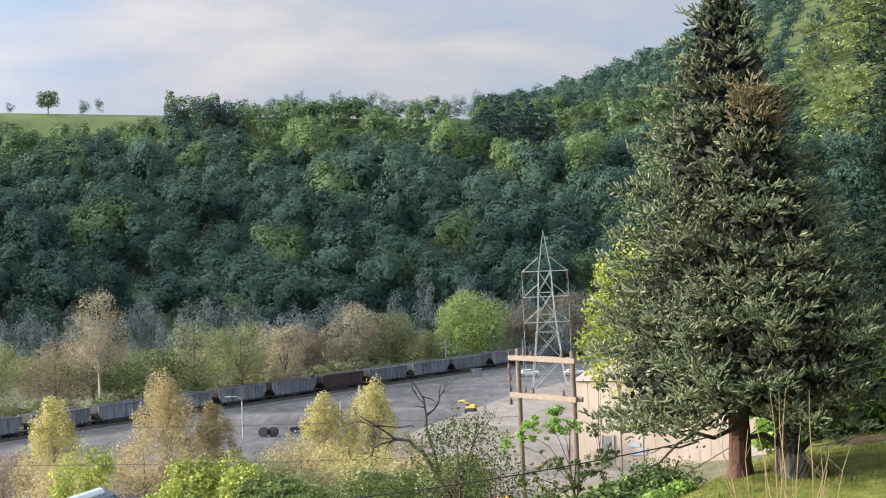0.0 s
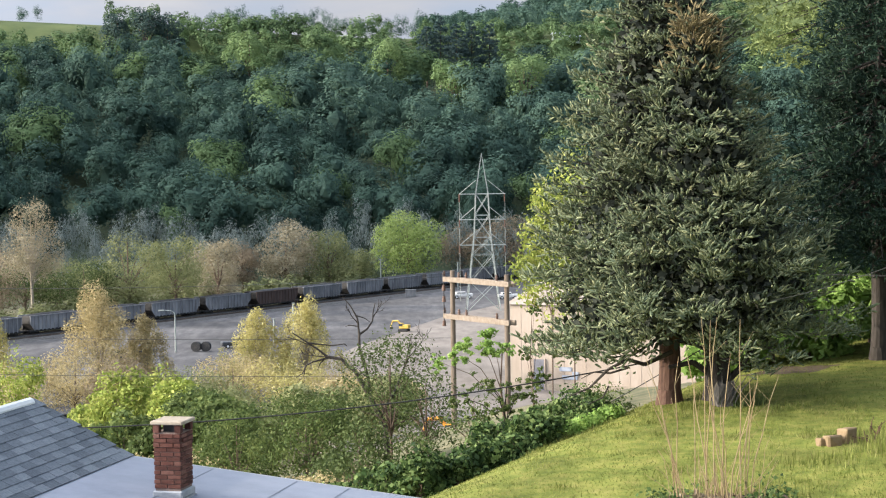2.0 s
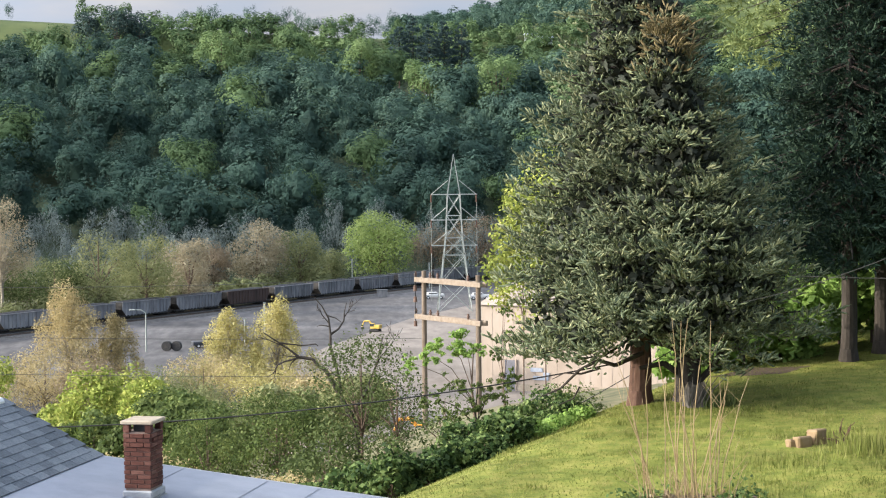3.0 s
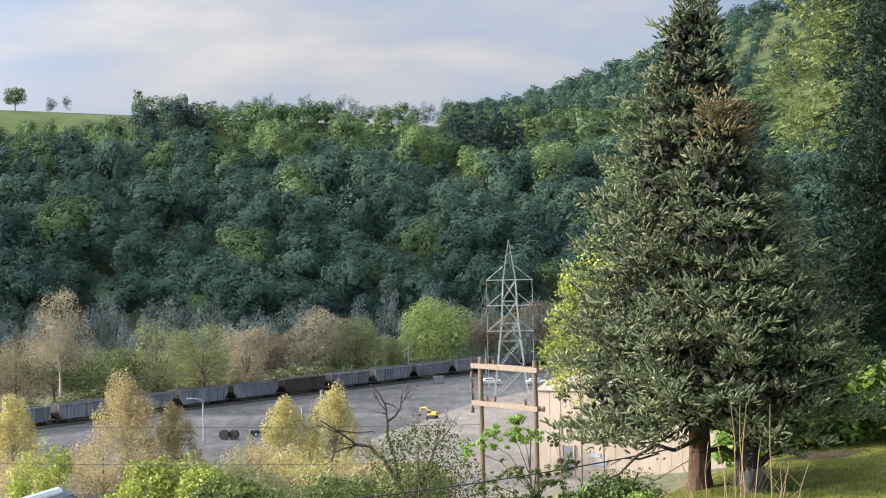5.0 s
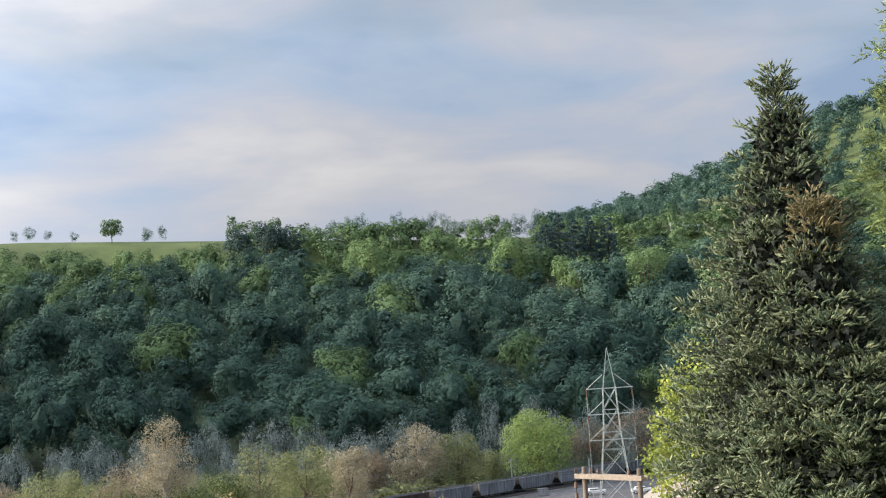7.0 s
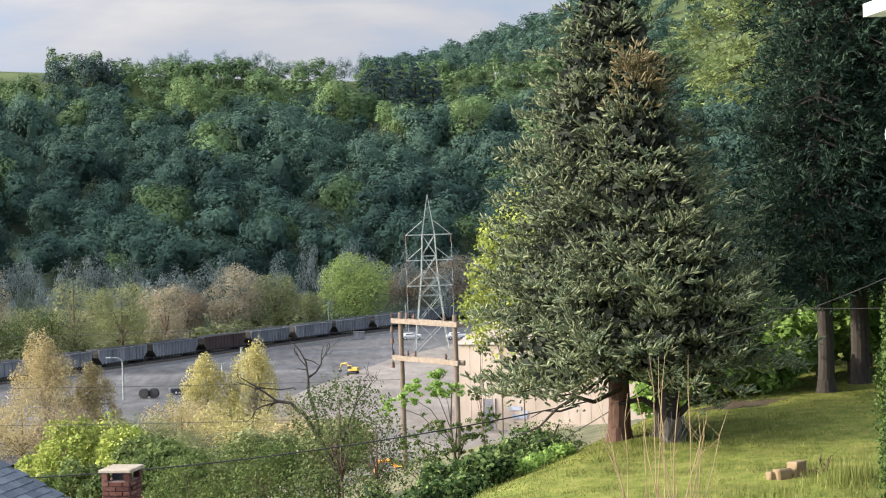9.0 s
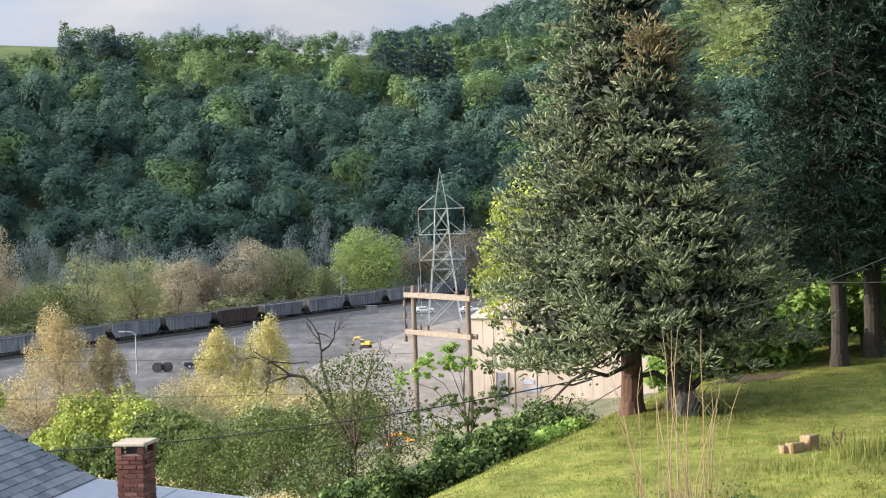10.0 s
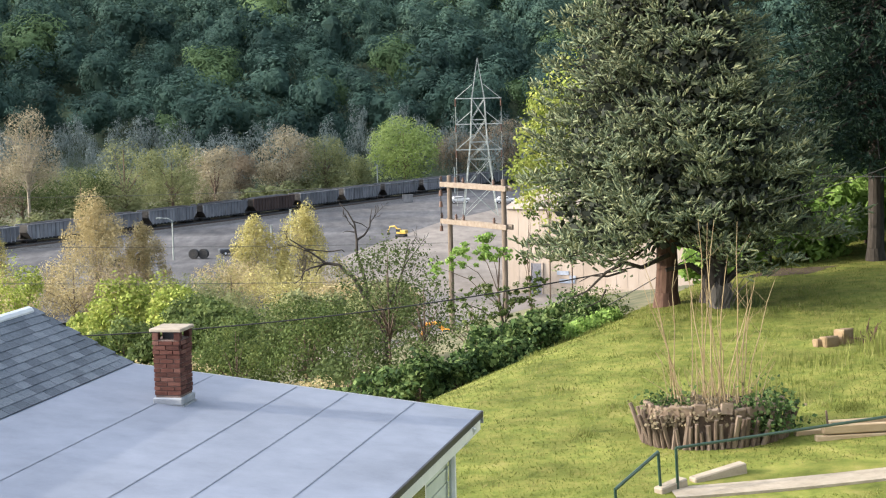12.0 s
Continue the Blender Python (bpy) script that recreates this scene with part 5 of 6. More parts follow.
clump_tree("sapling", 4.0, 57, [(-0.75, 0, 3.85, 0.62), (-1.3, 0.1, 3.5, 0.35), (-0.2, 0, 3.6, 0.45), (-1.9, 0, 3.3, 0.3)], 2600, 0.055, M_LEAF_HEDGE, "bright green leafy sapling in front of the utility pole", 340)
clump_tree("sapling", 4.0, 55.5, [(-0.5, 0, 2.5, 0.5), (0.5, 0, 2.3, 0.45), (-0.9, 0, 1.6, 0.45), (0.9, 0, 1.5, 0.4), (0.1, 0, 1.9, 0.4), (-1.4, 0, 2.2, 0.35)], 2400, 0.052, M_LEAF_GREEN, "green sapling with a forked dark trunk on the bank", 341, 0.06, M_BARK_DARK)
clump_tree("sapling", 5.0, 58, [(0.1, 0, 4.6, 0.25), (0.3, 0, 3.7, 0.3), (-0.2, 0, 3.2, 0.25), (0.3, 0, 2.5, 0.35)], 420, 0.07, M_LEAF_GREEN, "thin leafy sapling beside the utility pole", 342, 0.03)
for i in range(20):
    x, y = 9.6 + (i % 10) * 0.9, 50.2 + 0.36 * (i % 10) + 0.5 * (i % 2) + (2.6 if i > 9 else 0.0)
    broadleaf("hedge_shrub", x, y, (1.9 if i > 9 else 1.5) + 0.1 * (i % 10) + 0.5 * ((i * 3) % 4) / 3, 0.95, 1000, 0.13, M_LEAF_HEDGE, "sunlit broad-leaved shrub behind the spruces", 210 + i, low=0.05, lobes=12, inner=0.3, jitter=1.2, category="shrub", trunk=0.05, group="hedge behind the spruces")
for i, (x, y, h) in enumerate(((9.0, 49.8, 1.9), (9.9, 49.6, 1.5), (10.8, 49.9, 1.7), (11.8, 50.1, 1.5), (12.6, 50.5, 1.6))):
    broadleaf("hedge_shrub", x, y, h, 0.85, 900, 0.12, M_LEAF_HEDGE, "low sunlit broad-leaved shrub behind the spruces", 262 + i, low=-0.2, lobes=12, inner=0.3, jitter=1.2, category="shrub", trunk=0.05, group="hedge behind the spruces")
for x, y, h, r, k in ((7.3, 75, 10.2, 1.9, 0), (8.3, 76, 11.6, 2.1, 1), (11.6, 72, 8.5, 2.2, 2)):
    broadleaf("young_tree", x, y, h, r, 4200, 0.09, M_LEAF_BRIGHT, "bright green leafy young tree behind the tall spruce", 240 + k, low=3.0, lobes=12, inner=0.35, jitter=1.0, trunk=0.028)

# ---- dead-branched tree on the slope ----
rr = random.Random(9)
bare = thing("bare_tree", (0.64, 69, H(0.64, 69)), "half-dead tree with crooked bare dark branches", "tree")
BZ = H(0.64, 69)


def bough(name, pts, r1, r2):
    n_ = len(pts)
    part(name, bent_tube(bmesh.new(), [(x - 0.64, 0.05 * math.sin(3 * x), z - BZ) for x, z in pts], [r1 + (r2 - r1) * q / (n_ - 1) for q in range(n_)], 7), M_BARK_DARK, bare)


bough("trunk", [(0.64, BZ - 0.3), (0.5, 21.2), (0.0, 22.3), (-0.6, 23.4)], 0.13, 0.075)
bough("branch", [(-0.6, 23.4), (-0.85, 23.55), (-1.06, 23.8), (-1.6, 23.9), (-1.9, 24.15), (-2.4, 24.5), (-2.85, 24.8)], 0.075, 0.018)
bough("branch", [(-1.06, 23.8), (-1.55, 23.85), (-2.1, 23.72), (-2.35, 23.6), (-2.5, 23.3), (-2.75, 23.15)], 0.05, 0.012)
bough("branch", [(-2.3, 24.42), (-1.9, 24.36), (-1.4, 24.3), (-0.95, 24.36), (-0.85, 24.28)], 0.035, 0.015)
bough("branch", [(-1.6, 23.9), (-1.85, 23.65), (-1.95, 23.4)], 0.03, 0.01)
bough("branch", [(0.0, 22.3), (-0.1, 23.1), (-0.4, 24.2), (-0.4, 24.7), (-0.46, 25.3), (-0.7, 25.75), (-1.0, 26.1)], 0.07, 0.015)
bough("branch", [(-0.4, 24.7), (-0.1, 24.9), (0.1, 25.2), (0.12, 25.5), (0.2, 25.85)], 0.045, 0.012)
bough("branch", [(-0.5, 25.4), (-0.2, 25.3), (0.0, 25.15)], 0.025, 0.012)
bough("branch", [(-0.44, 25.0), (-0.75, 25.05), (-0.9, 25.0)], 0.025, 0.01)
bough("branch", [(0.3, 21.6), (0.9, 22.6), (1.3, 23.6), (1.5, 24.6)], 0.07, 0.015)


def crooked(p, d, ln, r, depth, out):
    pts, rads = [Vector(p)], [r]
    d = Vector(d).normalized()
    for i in range(4):
        d = (d + Vector((rr.uniform(-0.45, 0.45), rr.uniform(-0.3, 0.3), rr.uniform(-0.25, 0.45)))).normalized()
        pts.append(pts[-1] + d * ln / 4)
        rads.append(r * (1 - 0.2 * (i + 1)))
        if depth and rr.random() < 0.85:
            e = (d + Vector((rr.uniform(-1, 1), rr.uniform(-0.5, 0.5), rr.uniform(-0.2, 0.9)))).normalized()
            crooked(pts[-1], e, ln * 0.5, rads[-1] * 0.6, depth - 1, out)
    bent_tube(out, pts, [max(0.008, q) for q in rads], 5)


for p, d, ln in (((-2.1, 0, 24.3), (-1, 0, 0.5), 0.9), ((-1.6, 0, 23.9), (-0.8, 0.2, -0.3), 0.8), ((-2.4, 0, 23.55), (-0.6, 0, -0.8), 0.5), ((-0.44, 0, 25.1), (-0.5, 0, 1), 0.7), ((0.1, 0, 25.3), (0.7, 0, 0.9), 0.6), ((1.3, 0, 23.6), (0.5, 0, 1), 1.1), ((-0.1, 0, 23.1), (-0.9, 0, 0.6), 0.9)):
    tb = bmesh.new()
    crooked((p[0] - 0.64, p[1], p[2] - BZ), d, ln, 0.026, 2, tb)
    part("twigs", tb, M_BARK_DARK, bare)

# fallen branch under the spruce
fb = thing("fallen_branch", (5.6, 44.3, 25.5), "bare dead branch hanging over the bank below the spruce", "branch")
part("limb", bent_tube(bmesh.new(), [(1.6, 0.2, 0.9), (0.9, 0, 0.62), (0.5, 0, 0.75), (0.05, 0.05, 0.52), (-0.4, 0.1, 0.08), (-0.9, 0.1, -0.12)], [0.06, 0.05, 0.045, 0.035, 0.025, 0.01]), M_BARK_DARK, fb)
part("limb", bent_tube(bmesh.new(), [(0.5, 0, 0.55), (0.1, 0.1, 0.42), (-0.3, 0.1, 0.45), (-0.6, 0.1, 0.3)], [0.03, 0.025, 0.016, 0.008]), M_BARK_DARK, fb)
part("limb", bent_tube(bmesh.new(), [(0.05, 0.05, 0.12), (-0.1, 0, -0.15), (-0.45, 0, -0.3)], [0.025, 0.016, 0.008]), M_BARK_DARK, fb)

# ---- poles, tower, wires ----
P1, P2 = Vector((4.43, 100, 0)), Vector((7.0, 95.6, 0))
hf = thing("utility_pole", (P1.x, P1.y, 0), "two-pole wooden utility frame with pale crossarms", "utility pole")
span = P2 - P1
arm_turn = Matrix.Rotation(math.atan2(span.y, span.x), 4, "Z")
for q in (Vector((0, 0, 0)), span):
    zg = H(P1.x + q.x, P1.y + q.y)
    part("pole", tube_bm((q.x, q.y, zg - 1.0), (q.x, q.y, 25.2), 0.155, 0.125, 12), M_POLE, hf)
mid = span / 2
for z in (24.72, 22.75):
    for o in (-0.19, 0.19):
        side_ = arm_turn @ Vector((0, o, 0))
        part("crossarm", box_bm((mid.x * 0.98 + side_.x, mid.y * 0.98 + side_.y, z), (span.length + 1.1, 0.12, 0.26), arm_turn, 0.01), M_BEAM, hf)
    for k in (-0.16, 0.12, 0.26, 0.82, 1.0):
        c = span * k
        ins = part("insulator", tube_bm((c.x, c.y, z + 0.13), (c.x, c.y, z + 0.42), 0.07, 0.05, 10), M_CERAMIC, hf)
        part("disc", tube_bm((c.x, c.y, z + 0.25), (c.x, c.y, z + 0.30), 0.11, 0.09, 10), M_CERAMIC, ins)
for z in (24.1, 23.5, 22.2):
    part("hanger", tube_bm((-0.45, 0.5, z), (-0.45, 0.5, z + 0.3), 0.11, 0.08, 10), M_CERAMIC, hf)
part("down_lead", tube_bm((-0.45, 0.5, 22.4), (-0.45, 0.5, 25.1), 0.03, seg=6), M_WIRE, hf)

TX, TY, TH = 23.6, 390.0, 32.6
tw = thing("lattice_tower", (TX, TY, 0), "pale green lattice power tower in the yard", "tower")


def beam(name, p, q, r=0.11):
    return part(name, tube_bm(p, q, r * 0.62, seg=4), M_GALV, tw)


levels = [(0, 3.5), (6, 2.8), (11.6, 2.15), (15.2, 1.75), (19.8, 1.5), (24.2, 1.3)]
for (z0, a), (z1, b) in zip(levels, levels[1:]):
    for sx, sy in ((-1, -1), (1, -1), (1, 1), (-1, 1)):
        beam("leg", (sx * a, sy * a, z0), (sx * b, sy * b, z1), 0.15)
        nx, ny = -sy, sx
        beam("brace", (sx * a, sy * a, z0), (nx * b, ny * b, z1), 0.08)
        beam("brace", (nx * a, ny * a, z0), (sx * b, sy * b, z1), 0.08)
        beam("tie", (sx * b, sy * b, z1), (nx * b, ny * b, z1), 0.09)
for sx, sy in ((-1, -1), (1, -1), (1, 1), (-1, 1)):
    beam("peak_leg", (sx * 1.3, sy * 1.3, 24.2), (0, 0, TH), 0.13)
for z in (13.6, 18.9, 24.2):
    for sy in (-1.1, 1.1):
        beam("arm", (-4.7, sy * 0.4, z), (4.9, sy * 0.4, z), 0.14)
    for s in (-1, 1):
        beam("arm_stay", (s * 4.7, 0, z), (s * 1.2, 0, z + 2.9), 0.11)
    for s in (-1, 1):
        part("insulator_string", tube_bm((s * 4.7, 0, z - 1.6), (s * 4.7, 0, z), 0.14, seg=8), M_CERAMIC, tw)
beam("down_conductor", (-4.7, 0, 2.0), (-4.7, 0, 24.2), 0.06)
beam("down_conductor", (4.8, 0, 2.0), (4.8, 0, 24.2), 0.06)


def wire(name, a, b, sag, r, mat, label):
    cu = bpy.data.curves.new(name, "CURVE")
    cu.dimensions, cu.bevel_depth, cu.bevel_resolution = "3D", r, 1
    sp = cu.splines.new("POLY")
    sp.points.add(24)
    for i in range(25):
        k = i / 24
        p = Vector(a).lerp(Vector(b), k)
        sp.points[i].co = (p.x, p.y, p.z - 4 * sag * k * (1 - k), 1)
    cu.materials.append(mat)
    return tagged(new(name, cu), label, "cable")


wire("service_cable", (-9.0, 45, 24.75), (7.4, 46, 26.1), 0.4, 0.018, M_WIRE, "sagging black service cable behind the house")
wire("service_cable", (0.4, 52, 21.6), (8.0, 45, 26.4), 0.3, 0.012, M_WIRE, "thin black cable running up to the spruce")
wire("power_line", (-40, 100, 22.9), (4.43, 100, 21.6), 0.3, 0.014, M_WIRE_GREY, "grey power line to the utility pole")
wire("power_line", (-40, 100, 21.0), (4.43, 100, 19.6), 0.3, 0.014, M_WIRE_GREY, "grey power line to the utility pole")
wire("power_line", (-40, 101, 25.4), (4.43, 100, 24.9), 0.6, 0.012, M_WIRE_GREY, "grey power line to the utility pole")
wire("house_cable", (8.9, 44.2, 27.5), (9.75, 28, 30.1), 0.2, 0.007, M_WIRE, "thin grey cable strung from the spruce to the neighbouring house")
wire("house_cable", (9.6, 43.0, 28.35), (11.9, 33, 28.85), 0.06, 0.006, M_WIRE, "thin grey cable strung across the lawn")

# ---- warehouse ----
wh = thing("warehouse", Matrix.Translation((19.0, 254, 0)) @ Matrix.Rotation(radians(-27), 4, "Z"), "cream metal-sided warehouse in the yard", "building")
W, D_, T = 33, 24, 11.6
part("wall", box_bm((W / 2, D_ / 2, T / 2), (W, D_, T)), M_CREAM, wh)
rb = bmesh.new()
v8 = [rb.verts.new(c) for c in ((-0.5, -0.5, T), (W + 0.5, -0.5, T), (W + 0.5, D_ / 2, T + 2.2), (-0.5, D_ / 2, T + 2.2), (-0.5, D_ + 0.5, T), (W + 0.5, D_ + 0.5, T))]
for f in ((0, 1, 2, 3), (3, 2, 5, 4), (0, 3, 4), (1, 5, 2), (0, 4, 5, 1)):
    rb.faces.new([v8[i] for i in f])
part("roof", rb, M_CREAM, wh)
for k in range(1, 21):
    part("siding_rib", box_bm((k * 1.55, -0.015, T / 2), (0.12, 0.03, T - 0.2)), M_CREAM, wh)
part("base_course", box_bm((W / 2, -0.05, 0.5), (W + 0.2, 0.1, 1.0)), M_CONCRETE, wh)
dr = part("door", box_bm((4.2, -0.08, 2.1), (1.5, 0.16, 4.2)), M_DOOR_DARK, wh, "dark grey door")
part("door_frame", box_bm((3.35, -0.1, 2.15), (0.2, 0.24, 4.3)), M_CREAM, dr)
part("door_frame", box_bm((5.05, -0.1, 2.15), (0.2, 0.24, 4.3)), M_CREAM, dr)
for k, (u, w_, z) in enumerate(((8.0, 1.7, 3.0), (9.4, 0.9, 2.4), (8.6, 2.2, 1.9))):
    part("painted_mark", box_bm((u, -0.1, z), (w_, 0.05, 0.55)), M_BLUE_MARK, wh, "faded blue painted mark")

# ---- yard things ----


def street_lamp(x, y, h, arm):
    ob = thing("street_lamp", (x, y, 0), "pale metal street lamp with bent arm in the yard", "street lamp", "lamps of the yard")
    part("post", tube_bm((0, 0, 0), (0, 0, h), 0.16, 0.10, 10), M_GALV, ob)
    part("arm", bent_tube(bmesh.new(), [(0, 0, h - 0.1), (-arm * 0.35, 0, h + 0.35), (-arm, 0, h + 0.45)], [0.09, 0.08, 0.07]), M_GALV, ob)
    part("lamp_head", box_bm((-arm - 0.4, 0, h + 0.42), (1.0, 0.4, 0.22), bevel=0.06), M_GALV, ob)


street_lamp(-32.2, 312, 6.6, 1.8)
for x, y, h in ((-13.6, 335, 6.2), (-16.6, 326, 4.2), (21.5, 455, 6.5), (2.8, 455, 7.5)):
    ob = thing("yard_post", (x, y, 0), "plain pale steel post in the yard", "post", "posts of the yard")
    part("post", tube_bm((0, 0, 0), (0, 0, h), 0.17, 0.14, 8), M_GALV, ob)
    part("cap", box_bm((0, 0, h), (0.5, 0.4, 0.16)), M_GALV, ob)


def vehicle(name, m, paint, label, long_, high, bed):
    ob = thing(name, m, label, "vehicle")
    part("body", box_bm((0, 0, 0.75), (long_, 1.9, 0.7), bevel=0.12), paint, ob)
    cab = part("cab", box_bm((-long_ * 0.08 if not bed else long_ * 0.12, 0, 1.1 + (high - 1.1) / 2), (long_ * (0.5 if not bed else 0.34), 1.7, high - 1.1), bevel=0.14), paint, ob)
    part("side_window", box_bm((-long_ * 0.08 if not bed else long_ * 0.12, 0, 1.1 + (high - 1.1) * 0.55), (long_ * (0.42 if not bed else 0.28), 1.74, (high - 1.1) * 0.5)), M_GLASS_DARK, cab)
    for e in (-0.32, 0.32):
        for s in (-0.85, 0.85):
            w = part("wheel", tube_bm((e * long_, s - 0.11, 0.36), (e * long_, s + 0.11, 0.36), 0.36, seg=14), M_TYRE, ob)
            part("rim", tube_bm((e * long_, s - 0.12, 0.36), (e * long_, s + 0.12, 0.36), 0.2, seg=10), M_WHITE, w)
    return ob


def spin(x, y, a):
    return Matrix.Translation((x, y, 0.07)) @ Matrix.Rotation(radians(a), 4, "Z")


vehicle("pickup_truck", spin(-40.5, 300, 20), M_PAINT_DARK, "dark pickup truck parked in the yard", 5.4, 1.85, True)
vehicle("car", spin(-37, 306, 35), M_PAINT_DARK, "dark parked car in the yard", 4.6, 1.5, False)
vehicle("car", spin(21, 424, 8), M_PAINT_LIGHT, "pale parked car beyond the tower", 4.6, 1.5, False)
vehicle("car", spin(31, 420, 5), M_PAINT_LIGHT, "pale parked car beyond the tower", 4.6, 1.5, False)
vehicle("pickup_truck", spin(-22.5, 318, 15), M_PAINT_DARK, "dark pickup truck parked in the yard", 5.4, 1.85, True)
cb = thing("signal_cabinet", (9.5, 432, 0.03), "pale signal cabinet beside the railway", "cabinet")
part("body", box_bm((0, 0, 0.8), (2.4, 1.0, 1.6), bevel=0.05), M_CAR_GREY, cb)
part("lid", box_bm((0, 0, 1.65), (2.6, 1.2, 0.12), bevel=0.03), M_CAR_GREY, cb)

ty = thing("tyre_pair", (-28.9, 313, 0.05), "pair of big black wheels standing in the yard", "wheel")
for k in (0, 1.6):
    t_ = part("tyre", tube_bm((k - 0.1, -0.4, 0.8), (k + 0.1, 0.4, 0.8), 0.82, seg=18), M_TYRE, ty)
    part("hub", tube_bm((k - 0.11, -0.43, 0.8), (k - 0.08, -0.3, 0.8), 0.35, seg=12), M_CAR_DARK, t_)


def excavator(x, y, a, mat, label, size):
    ob = thing("excavator", Matrix.Translation((x, y, 0.07)) @ Matrix.Rotation(radians(a), 4, "Z") @ Matrix.Diagonal((size, size, size, 1)), label, "excavator")
    for s in (-1, 1):
        part("track", box_bm((0, s * 0.95, 0.4), (3.2, 0.5, 0.75), bevel=0.2), M_TYRE, ob)
    part("turntable", tube_bm((0, 0, 0.7), (0, 0, 0.95), 0.7, seg=14), M_CAR_DARK, ob)
    part("engine_house", box_bm((-0.8, 0, 1.5), (1.9, 2.2, 1.1), bevel=0.12), mat, ob)
    cab = part("cab", box_bm((0.6, 0.6, 1.75), (1.2, 1.0, 1.6), bevel=0.08), mat, ob)
    part("cab_window", box_bm((0.62, 0.6, 2.0), (1.22, 1.02, 0.8)), M_GLASS_DARK, cab)
    part("boom", bent_tube(bmesh.new(), [(0.7, -0.3, 1.4), (2.0, -0.3, 3.1), (3.6, -0.3, 3.0)], [0.24, 0.28, 0.2], 4), mat, ob)
    stick = part("stick", tube_bm((3.6, -0.3, 3.1), (4.3, -0.3, 1.3), 0.18, 0.14, 4), mat, ob)
    part("bucket", box_bm((4.1, -0.3, 0.95), (0.8, 0.9, 0.7), bevel=0.12), M_CAR_DARK, stick)


excavator(6.2, 343, 158, M_YELLOW, "yellow excavator standing on the pale lot", 0.62)
excavator(9.2, 206, 170, M_ORANGE, "orange excavator half hidden by shrubs", 0.85)
for x, y, w_, h_ in ((2.0, 202, 3.2, 1.6), (-3.5, 200, 2.6, 1.3), (-8.0, 204, 2.0, 1.1), (0.5, 196, 1.6, 0.9)):
    ob = thing("spoil_heap", (x, y, H(x, y) + 0.05), "pale heap of rubble below the shrubs", "heap")
    bm = bmesh.new()
    bmesh.ops.create_icosphere(bm, subdivisions=3, radius=1)
    for v in bm.verts:
        v.co *= 1 + 0.25 * noise.noise(v.co * 2.3)
        v.co.x, v.co.y, v.co.z = v.co.x * w_, v.co.y * w_ * 0.6, max(-0.1, v.co.z * h_)
    part("rubble", bm, M_LOT, ob)

# ---- garden: planter, rail, walk, stumps ----
PL = Vector((5.78, 31.2, 0))
PL.z = H(PL.x, PL.y)
pl = thing("planter", PL, "raised flower bed edged with weathered half-logs and tan blocks", "planter")
RX, RY = 1.22, 0.95
sm = bmesh.new()
bmesh.ops.create_cone(sm, cap_ends=True, segments=28, radius1=0.95, radius2=0.9, depth=0.62, matrix=Matrix.Translation((0, 0, 0.26)) @ Matrix.Diagonal((RX, RY, 1, 1)))
part("soil", sm, M_DIRT, pl)
pk = bm_mesh("picket", tube_bm((0, 0, -0.12), (0, 0, 0.56), 0.043, 0.038, 7))
rp = random.Random(3)
for i in range(74):
    a = i / 74 * 2 * math.pi
    o = part("picket", pk, M_PICKET, pl)
    o.matrix_local = Matrix.Translation((math.cos(a) * RX, math.sin(a) * RY, rp.uniform(-0.05, 0.06))) @ Matrix.Rotation(a, 4, "Z") @ Matrix.Rotation(radians(rp.uniform(-6, 22)), 4, "Y") @ Matrix.Rotation(radians(rp.uniform(-9, 9)), 4, "X") @ Matrix.Diagonal((1, rp.uniform(0.7, 1.3), rp.uniform(0.55, 1.12), 1))
bk = bm_mesh("edging_block", box_bm((0, 0, 0), (0.09, 0.21, 0.20), bevel=0.018))
for i in range(17):
    a = math.pi * (1.02 + i / 17 * 1.05)
    o = part("edging_block", bk, M_BLOCK, pl)
    o.matrix_local = Matrix.Translation((math.cos(a) * (RX - 0.08), math.sin(a) * (RY - 0.08), 0.61 + rp.uniform(-0.09, 0.06))) @ Matrix.Rotation(a + rp.uniform(-0.15, 0.15), 4, "Z") @ Matrix.Rotation(radians(rp.uniform(-12, 16)), 4, "Y") @ Matrix.Rotation(radians(rp.uniform(-9, 9)), 4, "X")
cn = thing("cane_shrub", PL + Vector((0, 0, 0.57)), "clump of tall dry leafless canes in the flower bed", "shrub")
rc = random.Random(8)
for i in range(70):
    a, r_ = rc.uniform(0, 6.28), rc.uniform(0.05, 0.6)
    x, y = math.cos(a) * r_ * 1.3, math.sin(a) * r_
    tall = i < 20
    ln = rc.choice((1.7, 2.1, 2.5, 2.9, 3.1)) if tall else rc.uniform(0.35, 1.1)
    dx, dy = x * 0.45 + rc.uniform(-0.35, 0.35), rc.uniform(-0.3, 0.3)
    pts = [(x, y, -0.1)]
    for k in (0.3, 0.55, 0.8, 1.0):
        pts.append((x + dx * k ** 1.3 + rc.uniform(-0.035, 0.035), y + dy * k + rc.uniform(-0.03, 0.03), ln * k))
    r0 = 0.012 if tall else 0.007
    cane = part("cane", bent_tube(bmesh.new(), pts, [r0, r0 * 0.9, r0 * 0.75, r0 * 0.55, r0 * 0.3], 6), M_CANE, cn)
    for q in pts[2:4] if tall else ():
        e = Vector((rc.uniform(-0.3, 0.3), rc.uniform(-0.2, 0.2), rc.uniform(0.2, 0.45)))
        part("twig", tube_bm(q, Vector(q) + e, 0.004, 0.002, 5), M_CANE, cane)
rng = np.random.default_rng(77)


